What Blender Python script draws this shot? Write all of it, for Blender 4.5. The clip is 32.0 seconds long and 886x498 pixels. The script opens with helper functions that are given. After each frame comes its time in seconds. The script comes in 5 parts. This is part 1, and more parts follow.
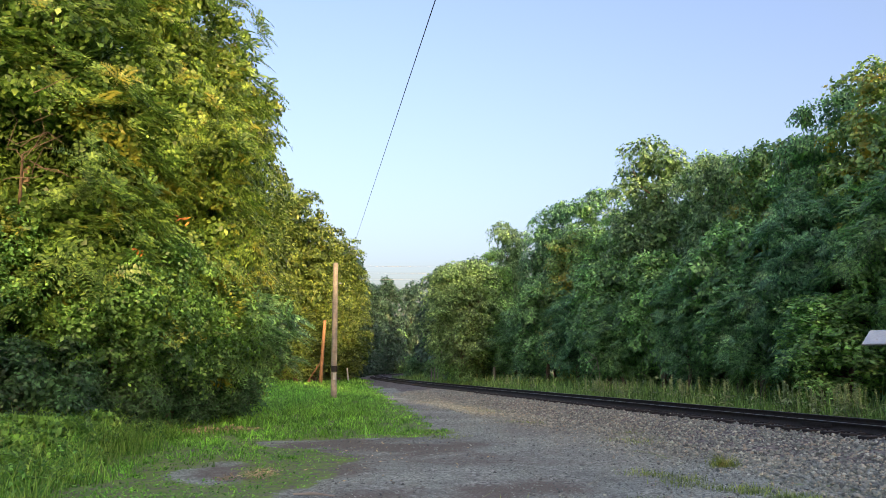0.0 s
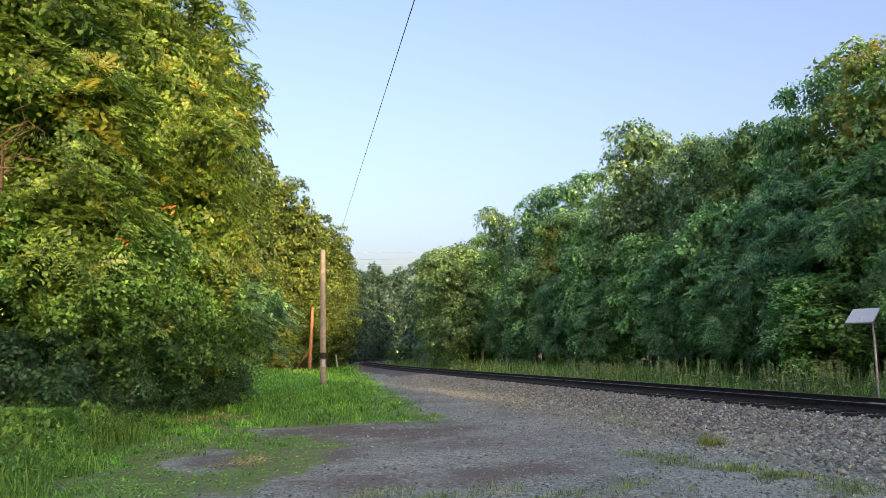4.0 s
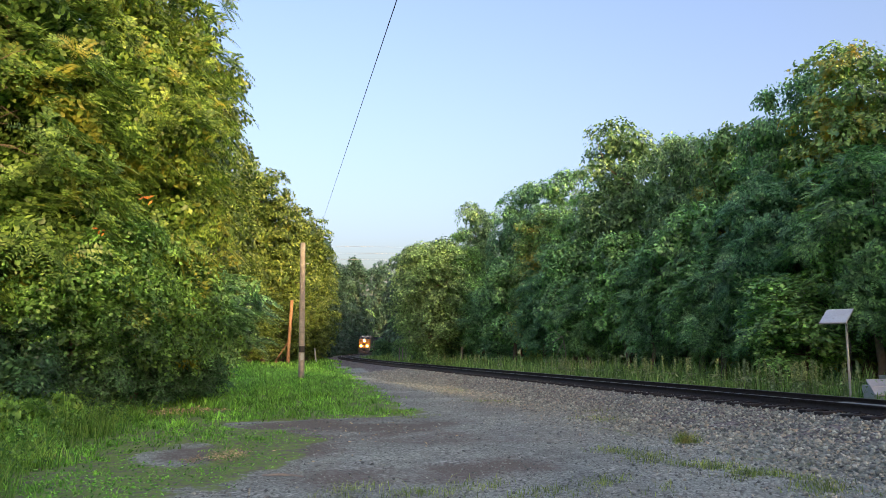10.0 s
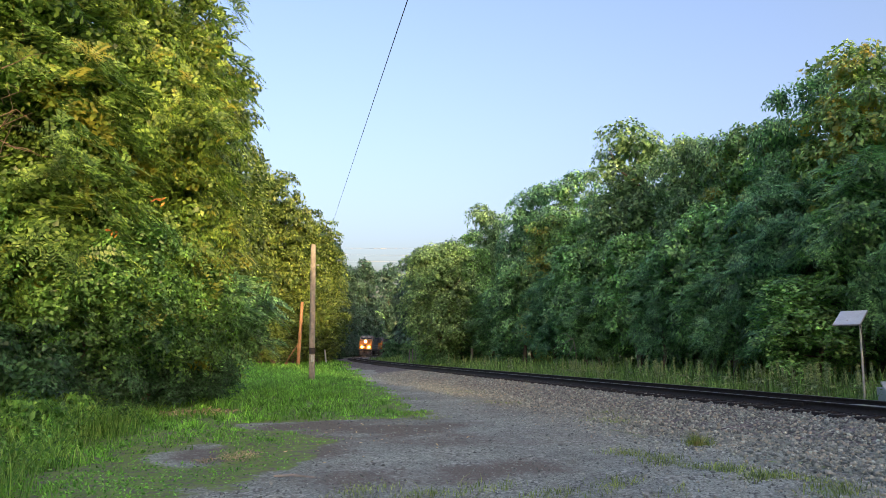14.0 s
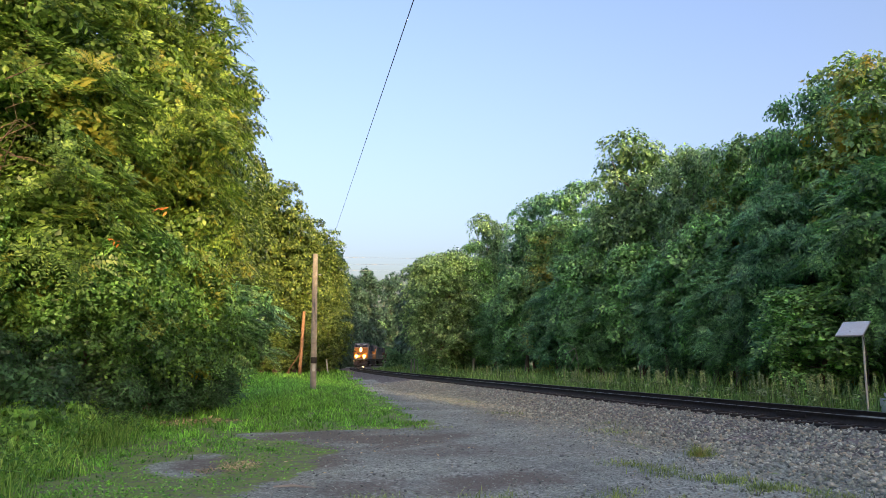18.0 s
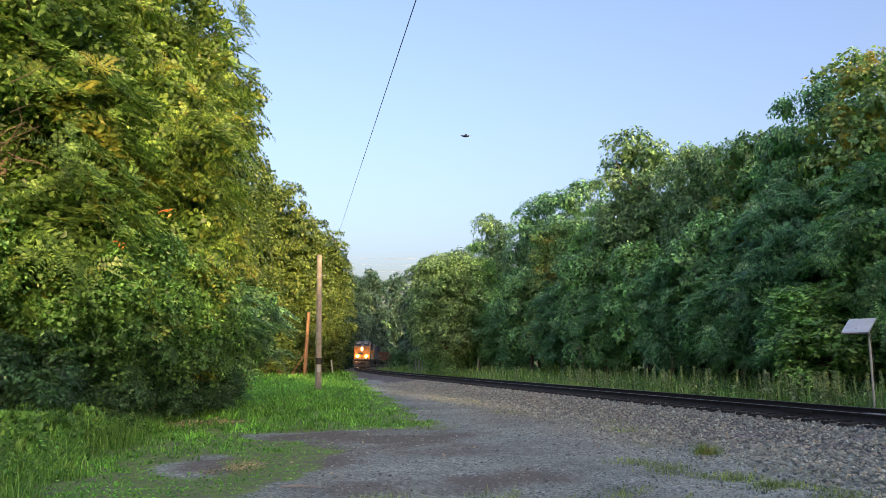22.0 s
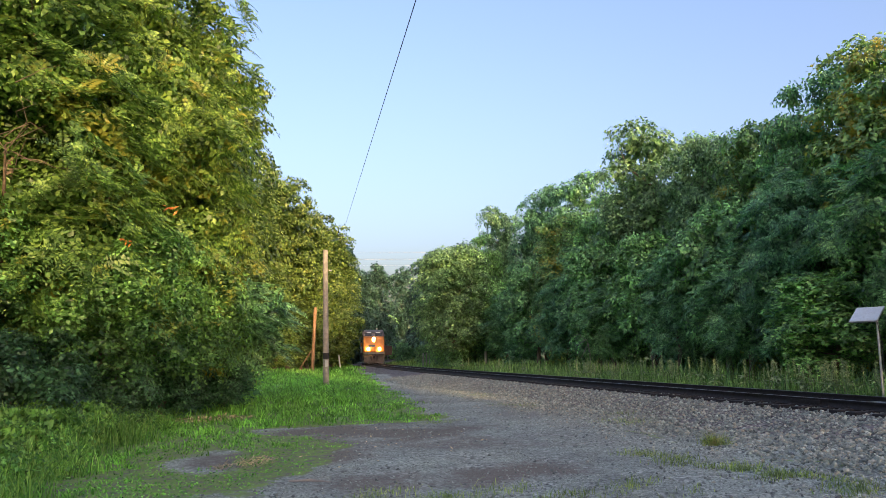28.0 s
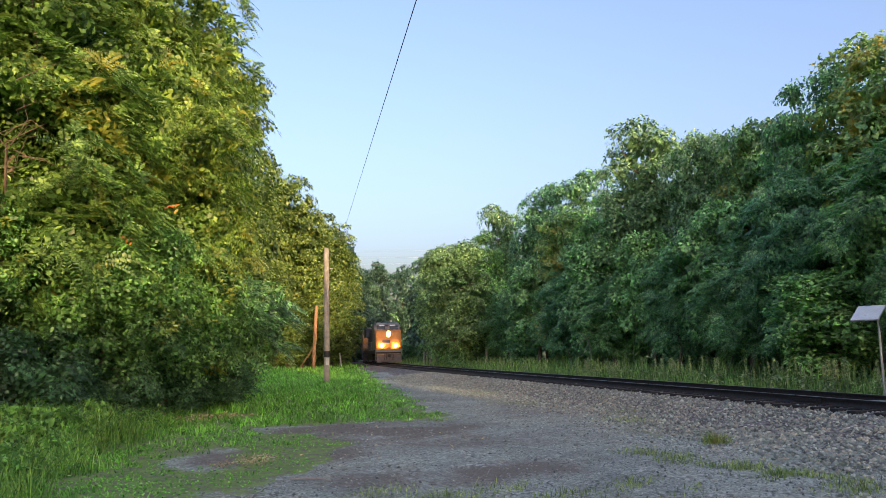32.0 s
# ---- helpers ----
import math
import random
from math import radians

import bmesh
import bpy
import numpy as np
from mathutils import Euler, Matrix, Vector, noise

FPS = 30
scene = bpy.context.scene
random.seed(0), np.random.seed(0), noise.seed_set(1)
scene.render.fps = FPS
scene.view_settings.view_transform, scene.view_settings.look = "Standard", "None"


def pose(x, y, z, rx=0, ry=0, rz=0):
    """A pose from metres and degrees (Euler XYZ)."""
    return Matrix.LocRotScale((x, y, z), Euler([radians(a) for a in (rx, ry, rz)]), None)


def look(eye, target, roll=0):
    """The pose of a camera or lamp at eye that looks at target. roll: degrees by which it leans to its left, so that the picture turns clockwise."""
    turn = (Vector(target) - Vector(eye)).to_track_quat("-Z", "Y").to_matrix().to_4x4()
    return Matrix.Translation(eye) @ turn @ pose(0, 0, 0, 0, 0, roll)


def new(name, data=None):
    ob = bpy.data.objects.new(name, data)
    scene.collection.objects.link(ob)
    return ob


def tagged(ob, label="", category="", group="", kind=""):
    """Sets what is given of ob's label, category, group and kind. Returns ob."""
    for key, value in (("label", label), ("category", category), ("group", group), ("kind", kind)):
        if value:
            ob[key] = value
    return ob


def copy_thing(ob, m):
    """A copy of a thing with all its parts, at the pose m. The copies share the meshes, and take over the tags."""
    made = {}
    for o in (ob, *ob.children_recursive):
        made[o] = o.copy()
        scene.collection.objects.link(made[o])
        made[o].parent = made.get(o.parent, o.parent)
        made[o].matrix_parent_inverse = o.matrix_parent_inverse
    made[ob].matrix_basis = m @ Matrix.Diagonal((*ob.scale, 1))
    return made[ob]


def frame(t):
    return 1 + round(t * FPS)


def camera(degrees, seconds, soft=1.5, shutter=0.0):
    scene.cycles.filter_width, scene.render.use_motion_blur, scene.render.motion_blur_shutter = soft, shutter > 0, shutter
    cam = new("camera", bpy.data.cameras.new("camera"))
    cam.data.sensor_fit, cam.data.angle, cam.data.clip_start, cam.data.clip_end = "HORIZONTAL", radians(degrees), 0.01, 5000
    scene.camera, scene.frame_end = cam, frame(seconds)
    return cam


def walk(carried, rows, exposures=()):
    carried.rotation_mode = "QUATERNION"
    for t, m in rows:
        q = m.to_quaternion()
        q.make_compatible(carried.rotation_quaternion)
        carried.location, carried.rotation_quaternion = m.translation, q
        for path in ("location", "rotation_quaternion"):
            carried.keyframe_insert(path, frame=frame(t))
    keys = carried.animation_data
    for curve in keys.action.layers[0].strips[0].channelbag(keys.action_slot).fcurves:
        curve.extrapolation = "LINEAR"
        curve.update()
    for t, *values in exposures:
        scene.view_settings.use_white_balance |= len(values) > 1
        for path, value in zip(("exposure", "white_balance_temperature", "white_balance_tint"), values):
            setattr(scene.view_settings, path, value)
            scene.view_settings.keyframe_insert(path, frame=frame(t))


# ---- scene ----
# ---- camera ----
cam = camera(66.0, 32.0, soft=0.6)
walk(cam, [
    (0, pose(0.022, -0.028, 1.600, 100.020, -0.201, 0.769)),
    (0.5, pose(-0.005, -0.032, 1.599, 99.501, 0.442, 0.667)),
    (1, pose(-0.033, -0.016, 1.601, 99.133, 1.068, -0.125)),
    (1.5, pose(-0.048, 0.015, 1.599, 99.020, 1.295, -0.487)),
    (2, pose(-0.055, -0.003, 1.596, 98.684, 1.112, -0.495)),
    (2.5, pose(-0.029, -0.029, 1.607, 98.658, 0.782, -0.560)),
    (3, pose(-0.018, -0.035, 1.598, 98.704, 0.552, -0.413)),
    (3.5, pose(-0.009, -0.028, 1.598, 98.762, 0.717, -0.247)),
    (5.5, pose(0.009, -0.026, 1.599, 98.818, 0.605, -0.001)),
    (6, pose(0.010, -0.024, 1.605, 98.818, 0.642, 0.001)),
    (6.5, pose(0.012, -0.028, 1.603, 98.833, 0.600, -0.065)),
    (7, pose(0.010, -0.024, 1.608, 98.820, 0.555, -0.075)),
    (7.5, pose(0.010, -0.014, 1.603, 98.808, 0.384, -0.163)),
    (8, pose(0.017, -0.002, 1.602, 98.803, 0.284, -0.516)),
    (8.5, pose(0.017, 0.010, 1.596, 98.692, 0.147, -1.190)),
    (9, pose(0.007, 0.013, 1.602, 98.549, -0.047, -1.762)),
    (9.5, pose(0.004, 0.011, 1.602, 98.467, 0.021, -1.937)),
    (10, pose(-0.004, 0.009, 1.606, 98.365, 0.075, -1.908)),
    (10.5, pose(-0.002, 0.009, 1.609, 98.338, 0.085, -1.906)),
    (11, pose(-0.010, 0.011, 1.610, 98.318, 0.143, -1.890)),
    (11.5, pose(-0.008, 0.017, 1.614, 98.370, 0.143, -1.845)),
    (12, pose(-0.020, 0.013, 1.610, 98.313, 0.154, -1.756)),
    (12.5, pose(-0.021, 0.013, 1.601, 98.317, 0.213, -1.625)),
    (13, pose(-0.020, 0.014, 1.602, 98.320, 0.120, -1.416)),
    (13.5, pose(-0.024, 0.015, 1.598, 98.452, 0.031, -1.228)),
    (14, pose(-0.023, 0.013, 1.600, 98.510, 0.012, -1.100)),
    (14.5, pose(-0.019, 0.022, 1.602, 98.527, -0.076, -0.973)),
    (16.5, pose(-0.015, 0.018, 1.596, 99.056, -0.152, -0.991)),
    (17, pose(-0.011, 0.014, 1.605, 99.133, -0.134, -0.978)),
    (17.5, pose(-0.010, 0.008, 1.609, 99.207, -0.154, -0.951)),
    (18, pose(-0.006, 0.003, 1.605, 99.311, -0.133, -0.931)),
    (18.5, pose(-0.004, 0.005, 1.603, 99.394, -0.068, -0.939)),
    (19, pose(-0.011, 0.009, 1.604, 99.464, -0.034, -0.868)),
    (19.5, pose(-0.007, 0.005, 1.606, 99.461, -0.063, -0.845)),
    (20, pose(-0.013, 0.006, 1.603, 99.471, 0.006, -0.898)),
    (20.5, pose(-0.006, 0.011, 1.600, 99.475, 0.018, -0.854)),
    (21, pose(-0.005, 0.010, 1.600, 99.440, 0.088, -0.786)),
    (21.5, pose(-0.009, -0.011, 1.600, 99.371, 0.166, -0.672)),
    (22, pose(-0.014, -0.003, 1.597, 99.314, 0.223, -0.549)),
    (22.5, pose(-0.014, 0.006, 1.596, 99.282, 0.291, -0.540)),
    (23, pose(-0.004, -0.015, 1.596, 99.229, 0.337, -0.406)),
    (23.5, pose(-0.006, -0.002, 1.598, 99.169, 0.379, -0.435)),
    (24, pose(-0.001, -0.005, 1.598, 99.060, 0.492, -0.298)),
    (24.5, pose(-0.004, -0.001, 1.592, 99.038, 0.585, -0.227)),
    (25, pose(0.001, 0.000, 1.603, 98.953, 0.613, -0.238)),
    (25.5, pose(-0.010, -0.003, 1.604, 98.877, 0.662, -0.224)),
    (27.5, pose(-0.003, -0.016, 1.601, 98.787, 0.855, -0.030)),
    (28, pose(-0.002, -0.009, 1.599, 98.788, 0.885, 0.050)),
    (28.5, pose(0.006, 0.005, 1.595, 98.786, 0.948, 0.062)),
    (29, pose(-0.002, -0.001, 1.593, 98.772, 0.986, 0.009)),
    (29.5, pose(0.001, -0.005, 1.593, 98.779, 0.955, 0.004)),
    (30, pose(-0.006, -0.006, 1.594, 98.718, 0.995, 0.012)),
    (30.5, pose(-0.006, -0.006, 1.594, 98.718, 0.995, 0.012)),
    (31, pose(-0.002, -0.003, 1.597, 98.655, 0.928, 0.025)),
    (31.5, pose(-0.006, -0.001, 1.598, 98.642, 0.867, 0.038)),
    (32, pose(0.000, 0.000, 1.600, 98.646, 0.835, 0.127)),
], exposures=[(0, 2.12, 6120, 16.3), (14, 2.04, 5960, 15.6), (32, 2.02, 5780, 15.6)])

# ---- light ----
SUN_EL, SUN_AZ = radians(6.0), radians(159.5)
world = bpy.data.worlds.new("sky")
scene.world = world
world.use_nodes = True
wn = world.node_tree
sky = wn.nodes.new("ShaderNodeTexSky")
sky.sky_type = "NISHITA"
sky.sun_disc = False
sky.sun_elevation, sky.sun_rotation = SUN_EL, SUN_AZ
sky.altitude, sky.air_density, sky.dust_density, sky.ozone_density = 50, 1.0, 7.4, 1.0
haze = wn.nodes.new("ShaderNodeMix")
haze.data_type, haze.blend_type = "RGBA", "MULTIPLY"
haze.inputs[0].default_value = 1.0
haze.inputs[7].default_value = (1.02, 0.958, 1.075, 1)
wn.links.new(sky.outputs[0], haze.inputs[6])
wn.links.new(haze.outputs[2], wn.nodes["Background"].inputs[0])
wn.nodes["Background"].inputs[1].default_value = 0.15
sun = new("sun", bpy.data.lights.new("sun", "SUN"))
sun.data.energy, sun.data.angle, sun.data.color = 1.4, radians(0.6), (1.0, 0.66, 0.27)
sun.matrix_world = look((0, 0, 60), (-math.sin(SUN_AZ) * math.cos(SUN_EL), -math.cos(SUN_AZ) * math.cos(SUN_EL), 60 - math.sin(SUN_EL)))


# ---- materials ----
def material(name):
    m = bpy.data.materials.new(name)
    m.use_nodes = True
    nt = m.node_tree
    return m, nt, nt.nodes["Principled BSDF"]


def node(nt, kind, **values):
    n = nt.nodes.new(kind)
    for key, v in values.items():
        n.inputs[key].default_value = v
    return n


def noise_at(nt, scale, detail=4.0, rough=0.6, coord="Object"):
    tc = nt.nodes.new("ShaderNodeTexCoord")
    n = node(nt, "ShaderNodeTexNoise", Scale=scale, Detail=detail, Roughness=rough)
    nt.links.new(tc.outputs[coord], n.inputs["Vector"])
    return n.outputs["Fac"]


def ramp(nt, fac, stops):
    r = nt.nodes.new("ShaderNodeValToRGB")
    el = r.color_ramp.elements
    while len(el) < len(stops):
        el.new(0.5)
    for e, (p, c) in zip(el, stops):
        e.position, e.color = p, (*c, 1)
    nt.links.new(fac, r.inputs[0])
    return r.outputs[0]


def mixed(nt, fac, a, b, how="MIX"):
    n = nt.nodes.new("ShaderNodeMix")
    n.data_type, n.blend_type = "RGBA", how
    for sock, v in ((0, fac), (6, a), (7, b)):
        if isinstance(v, (int, float)):
            n.inputs[sock].default_value = v
        elif isinstance(v, tuple):
            n.inputs[sock].default_value = (*v, 1)
        else:
            nt.links.new(v, n.inputs[sock])
    return n.outputs[2]


def bumped(nt, bsdf, height, strength=0.5, distance=0.02):
    b = node(nt, "ShaderNodeBump", Strength=strength, Distance=distance)
    nt.links.new(height, b.inputs["Height"])
    nt.links.new(b.outputs[0], bsdf.inputs["Normal"])


def leaf_material(name, low, mid, high, patch=None, patch_at=0.62, patch_scale=0.5, through_light=0.35, tone=(0.62, 1.35)):
    """Leaves: colour varies leaf by leaf and in clumps; part of the light goes through."""
    m, nt, bsdf = material(name)
    geo = nt.nodes.new("ShaderNodeNewGeometry")
    col = ramp(nt, geo.outputs["Random Per Island"], [(0.0, tuple(0.6 * c for c in low)), (0.5, mid), (1.0, tuple(1.25 * c for c in high))])
    tc = nt.nodes.new("ShaderNodeTexCoord")
    big = node(nt, "ShaderNodeTexNoise", Scale=0.8, Detail=3.0)
    nt.links.new(tc.outputs["Object"], big.inputs["Vector"])
    shade = ramp(nt, big.outputs["Fac"], [(0.3, (tone[0],) * 3), (0.7, (tone[1],) * 3)])
    col = mixed(nt, 1.0, col, shade, "MULTIPLY")
    small = node(nt, "ShaderNodeTexNoise", Scale=3.2, Detail=2.0)
    nt.links.new(tc.outputs["Object"], small.inputs["Vector"])
    col = mixed(nt, 1.0, col, ramp(nt, small.outputs["Fac"], [(0.34, (0.62, 0.66, 0.7)), (0.66, (1.34, 1.3, 1.24))]), "MULTIPLY")
    if patch:
        pn = node(nt, "ShaderNodeTexNoise", Scale=patch_scale, Detail=5.0, Roughness=0.7)
        nt.links.new(geo.outputs["Position"], pn.inputs["Vector"])
        mask = ramp(nt, pn.outputs["Fac"], [(patch_at, (0, 0, 0)), (patch_at + 0.1, (1, 1, 1))])
        col = mixed(nt, mask, col, patch)
    info = nt.nodes.new("ShaderNodeObjectInfo")
    tint = ramp(nt, info.outputs["Random"], [(0.0, (0.85, 0.9, 0.95)), (1.0, (1.15, 1.08, 0.9))])
    col = mixed(nt, 1.0, col, tint, "MULTIPLY")
    nt.links.new(col, bsdf.inputs["Base Color"])
    bsdf.inputs["Roughness"].default_value = 0.42
    bsdf.inputs["Specular IOR Level"].default_value = 0.45
    tl = nt.nodes.new("ShaderNodeBsdfTranslucent")
    nt.links.new(mixed(nt, 1.0, col, (1.05, 1.15, 0.62), "MULTIPLY"), tl.inputs["Color"])
    mx = nt.nodes.new("ShaderNodeMixShader")
    mx.inputs[0].default_value = through_light
    nt.links.new(bsdf.outputs[0], mx.inputs[1])
    nt.links.new(tl.outputs[0], mx.inputs[2])
    nt.links.new(mx.outputs[0], nt.nodes["Material Output"].inputs[0])
    return m


def plain(name, colour, rough=0.6, metal=0.0, var=0.25, scale=6.0, bump=0.0, second=None):
    """A surface with two scales of variation."""
    m, nt, bsdf = material(name)
    a = noise_at(nt, scale)
    b = noise_at(nt, scale * 9, 3)
    dark = tuple(c * (1 - var) for c in (second or colour))
    lite = tuple(min(1, c * (1 + var)) for c in colour)
    col = ramp(nt, a, [(0.3, dark), (0.7, lite)])
    col = mixed(nt, 0.5, col, ramp(nt, b, [(0.25, (0.75, 0.75, 0.75)), (0.75, (1.2, 1.2, 1.2))]), "MULTIPLY")
    nt.links.new(col, bsdf.inputs["Base Color"])
    bsdf.inputs["Roughness"].default_value, bsdf.inputs["Metallic"].default_value = rough, metal
    if bump:
        bumped(nt, bsdf, b, bump, 0.01)
    return m


def glowing(name, colour, strength):
    m, nt, bsdf = material(name)
    bsdf.inputs["Emission Color"].default_value = (*colour, 1)
    bsdf.inputs["Emission Strength"].default_value = strength
    return m


LEAF_WOOD = leaf_material("wood leaves", (0.147, 0.299, 0.126), (0.204, 0.430, 0.164), (0.311, 0.581, 0.212), (0.419, 0.464, 0.173), 0.66, 0.35, 0.28)
LEAF_LIGHT = leaf_material("pale leaves", (0.130, 0.250, 0.115), (0.185, 0.345, 0.150), (0.280, 0.450, 0.205), (0.270, 0.330, 0.140), 0.66, 0.4, 0.28)
# Yellow patches, here and on compound leaves: turned leaves plus painted warm sun.
LEAF_LEFT = leaf_material("sunny leaves", (0.080, 0.160, 0.045), (0.150, 0.250, 0.066), (0.250, 0.340, 0.088), (0.34, 0.34, 0.05), 0.61, 0.55, 0.38, (0.6, 1.35))
LEAF_FROND = leaf_material("compound leaves", (0.090, 0.195, 0.043), (0.155, 0.285, 0.060), (0.255, 0.380, 0.078), (0.36, 0.36, 0.05), 0.55, 0.6, 0.38, (0.6, 1.35))
LEAF_GREEN = leaf_material("green leaves", (0.068, 0.190, 0.057), (0.118, 0.285, 0.080), (0.195, 0.385, 0.112), (0.36, 0.36, 0.05), 0.57, 0.6, 0.35)
# Yellow patches put low sun on the treetops into the leaf colour.
LEAF_SUN_GOLD = leaf_material("leaves with painted gold sun", (0.152, 0.278, 0.114), (0.216, 0.399, 0.141), (0.330, 0.539, 0.184), (0.520, 0.445, 0.070), 0.52, 0.45, 0.28)
# Dark blue-green puts distance haze and missing shade into the leaf colour.
LEAF_FAR_HAZED = leaf_material("distant leaves with painted haze and shade", (0.050, 0.112, 0.092), (0.070, 0.152, 0.118), (0.098, 0.200, 0.146), None, through_light=0.25)
LEAF_WEED = leaf_material("weed leaves", (0.127, 0.316, 0.068), (0.194, 0.438, 0.097), (0.309, 0.559, 0.137), (0.464, 0.547, 0.125), 0.6, 0.9, 0.45)
LEAF_DARK = leaf_material("shade leaves", (0.105, 0.241, 0.130), (0.157, 0.355, 0.172), (0.241, 0.480, 0.211), None, through_light=0.28)
# Deep bush green includes the shade under the trees, put into the colour.
LEAF_BUSH_SHADED = leaf_material("bush leaves darkened for shade", (0.041, 0.116, 0.061), (0.063, 0.165, 0.081), (0.099, 0.231, 0.108), None, through_light=0.35)
STALK = leaf_material("pale flower stalks", (0.30, 0.42, 0.20), (0.38, 0.50, 0.25), (0.48, 0.58, 0.32), None, through_light=0.3)
LEAF_RED = leaf_material("turned leaves", (0.45, 0.10, 0.03), (0.5, 0.16, 0.04), (0.55, 0.25, 0.05), None)
GRASS_LAWN = leaf_material("lawn blades", (0.147, 0.382, 0.061), (0.213, 0.519, 0.093), (0.329, 0.641, 0.133), (0.494, 0.537, 0.184), 0.66, 0.5, 0.5)
GRASS_TALL = leaf_material("tall grass blades", (0.149, 0.353, 0.068), (0.226, 0.479, 0.101), (0.407, 0.581, 0.187), (0.517, 0.570, 0.220), 0.62, 0.8, 0.5)
GRASS_BANK = leaf_material("bank grass blades", (0.165, 0.325, 0.120), (0.240, 0.435, 0.155), (0.360, 0.550, 0.225), (0.399, 0.494, 0.312), 0.6, 0.4, 0.5)
GRASS_DRY = leaf_material("sparse dry grass blades", (0.130, 0.230, 0.060), (0.210, 0.330, 0.090), (0.340, 0.420, 0.150), (0.42, 0.38, 0.18), 0.60, 1.2, 0.4)
BARK = plain("bark", (0.16, 0.12, 0.09), 0.9, 0, 0.35, 8, 0.8)
POLE_WOOD = plain("weathered pole", (0.317, 0.298, 0.263), 0.85, 0, 0.25, 5, 0.6)
POLE_BROWN = plain("brown pole", (0.33, 0.19, 0.10), 0.85, 0, 0.25, 5, 0.6)
STEEL = plain("galvanised steel", (0.5, 0.52, 0.52), 0.45, 0.7, 0.15, 10)
RAIL_SIDE = plain("rusty rail", (0.028, 0.026, 0.026), 0.75, 0.2, 0.35, 12, 0.4)
RAIL_TOP = plain("polished rail head", (0.42, 0.42, 0.43), 0.28, 0.9, 0.1, 20)
TIE = plain("creosoted wood", (0.025, 0.025, 0.026), 0.9, 0, 0.35, 10, 0.7)
# Pale base colour stands in for sky reflected in the panel glass.
PANEL_GLASS = plain("panel face with painted sky", (0.60, 0.67, 0.70), 0.18, 0.0, 0.06, 3)
BOX_GREY = plain("grey cabinet paint", (0.5, 0.53, 0.55), 0.5, 0.1, 0.1, 4)
WIRE = plain("dark cable", (0.02, 0.02, 0.022), 0.6)


def stone_material(name, stops):
    m, nt, bsdf = material(name)
    geo = nt.nodes.new("ShaderNodeNewGeometry")
    col = ramp(nt, geo.outputs["Random Per Island"], stops)
    col = mixed(nt, 0.6, col, ramp(nt, noise_at(nt, 40, 3), [(0.3, (0.7, 0.7, 0.7)), (0.7, (1.25, 1.25, 1.25))]), "MULTIPLY")
    nt.links.new(col, bsdf.inputs["Base Color"])
    bsdf.inputs["Roughness"].default_value = 0.85
    return m


STONE = stone_material("ballast stone", [(0.0, (0.115, 0.138, 0.129)), (0.35, (0.246, 0.291, 0.265)), (0.65, (0.332, 0.389, 0.344)), (0.82, (0.385, 0.360, 0.272)), (1.0, (0.550, 0.643, 0.566))])
PEBBLE = stone_material("lot gravel", [(0.0, (0.082, 0.096, 0.091)), (0.4, (0.183, 0.211, 0.192)), (0.75, (0.286, 0.324, 0.286)), (0.95, (0.368, 0.412, 0.358)), (1.0, (0.563, 0.623, 0.533))])


def ragged(nt, mask, grain, amount, lo, hi):
    """A soft mask given a crumbled edge by a grain."""
    add = nt.nodes.new("ShaderNodeMath")
    add.operation = "MULTIPLY_ADD"
    add.inputs[1].default_value = amount
    nt.links.new(grain, add.inputs[0])
    nt.links.new(mask, add.inputs[2])
    mid = amount * 0.5
    rng = nt.nodes.new("ShaderNodeMapRange")
    rng.inputs["From Min"].default_value, rng.inputs["From Max"].default_value = lo + mid, hi + mid
    nt.links.new(add.outputs[0], rng.inputs["Value"])
    return rng.outputs["Result"]


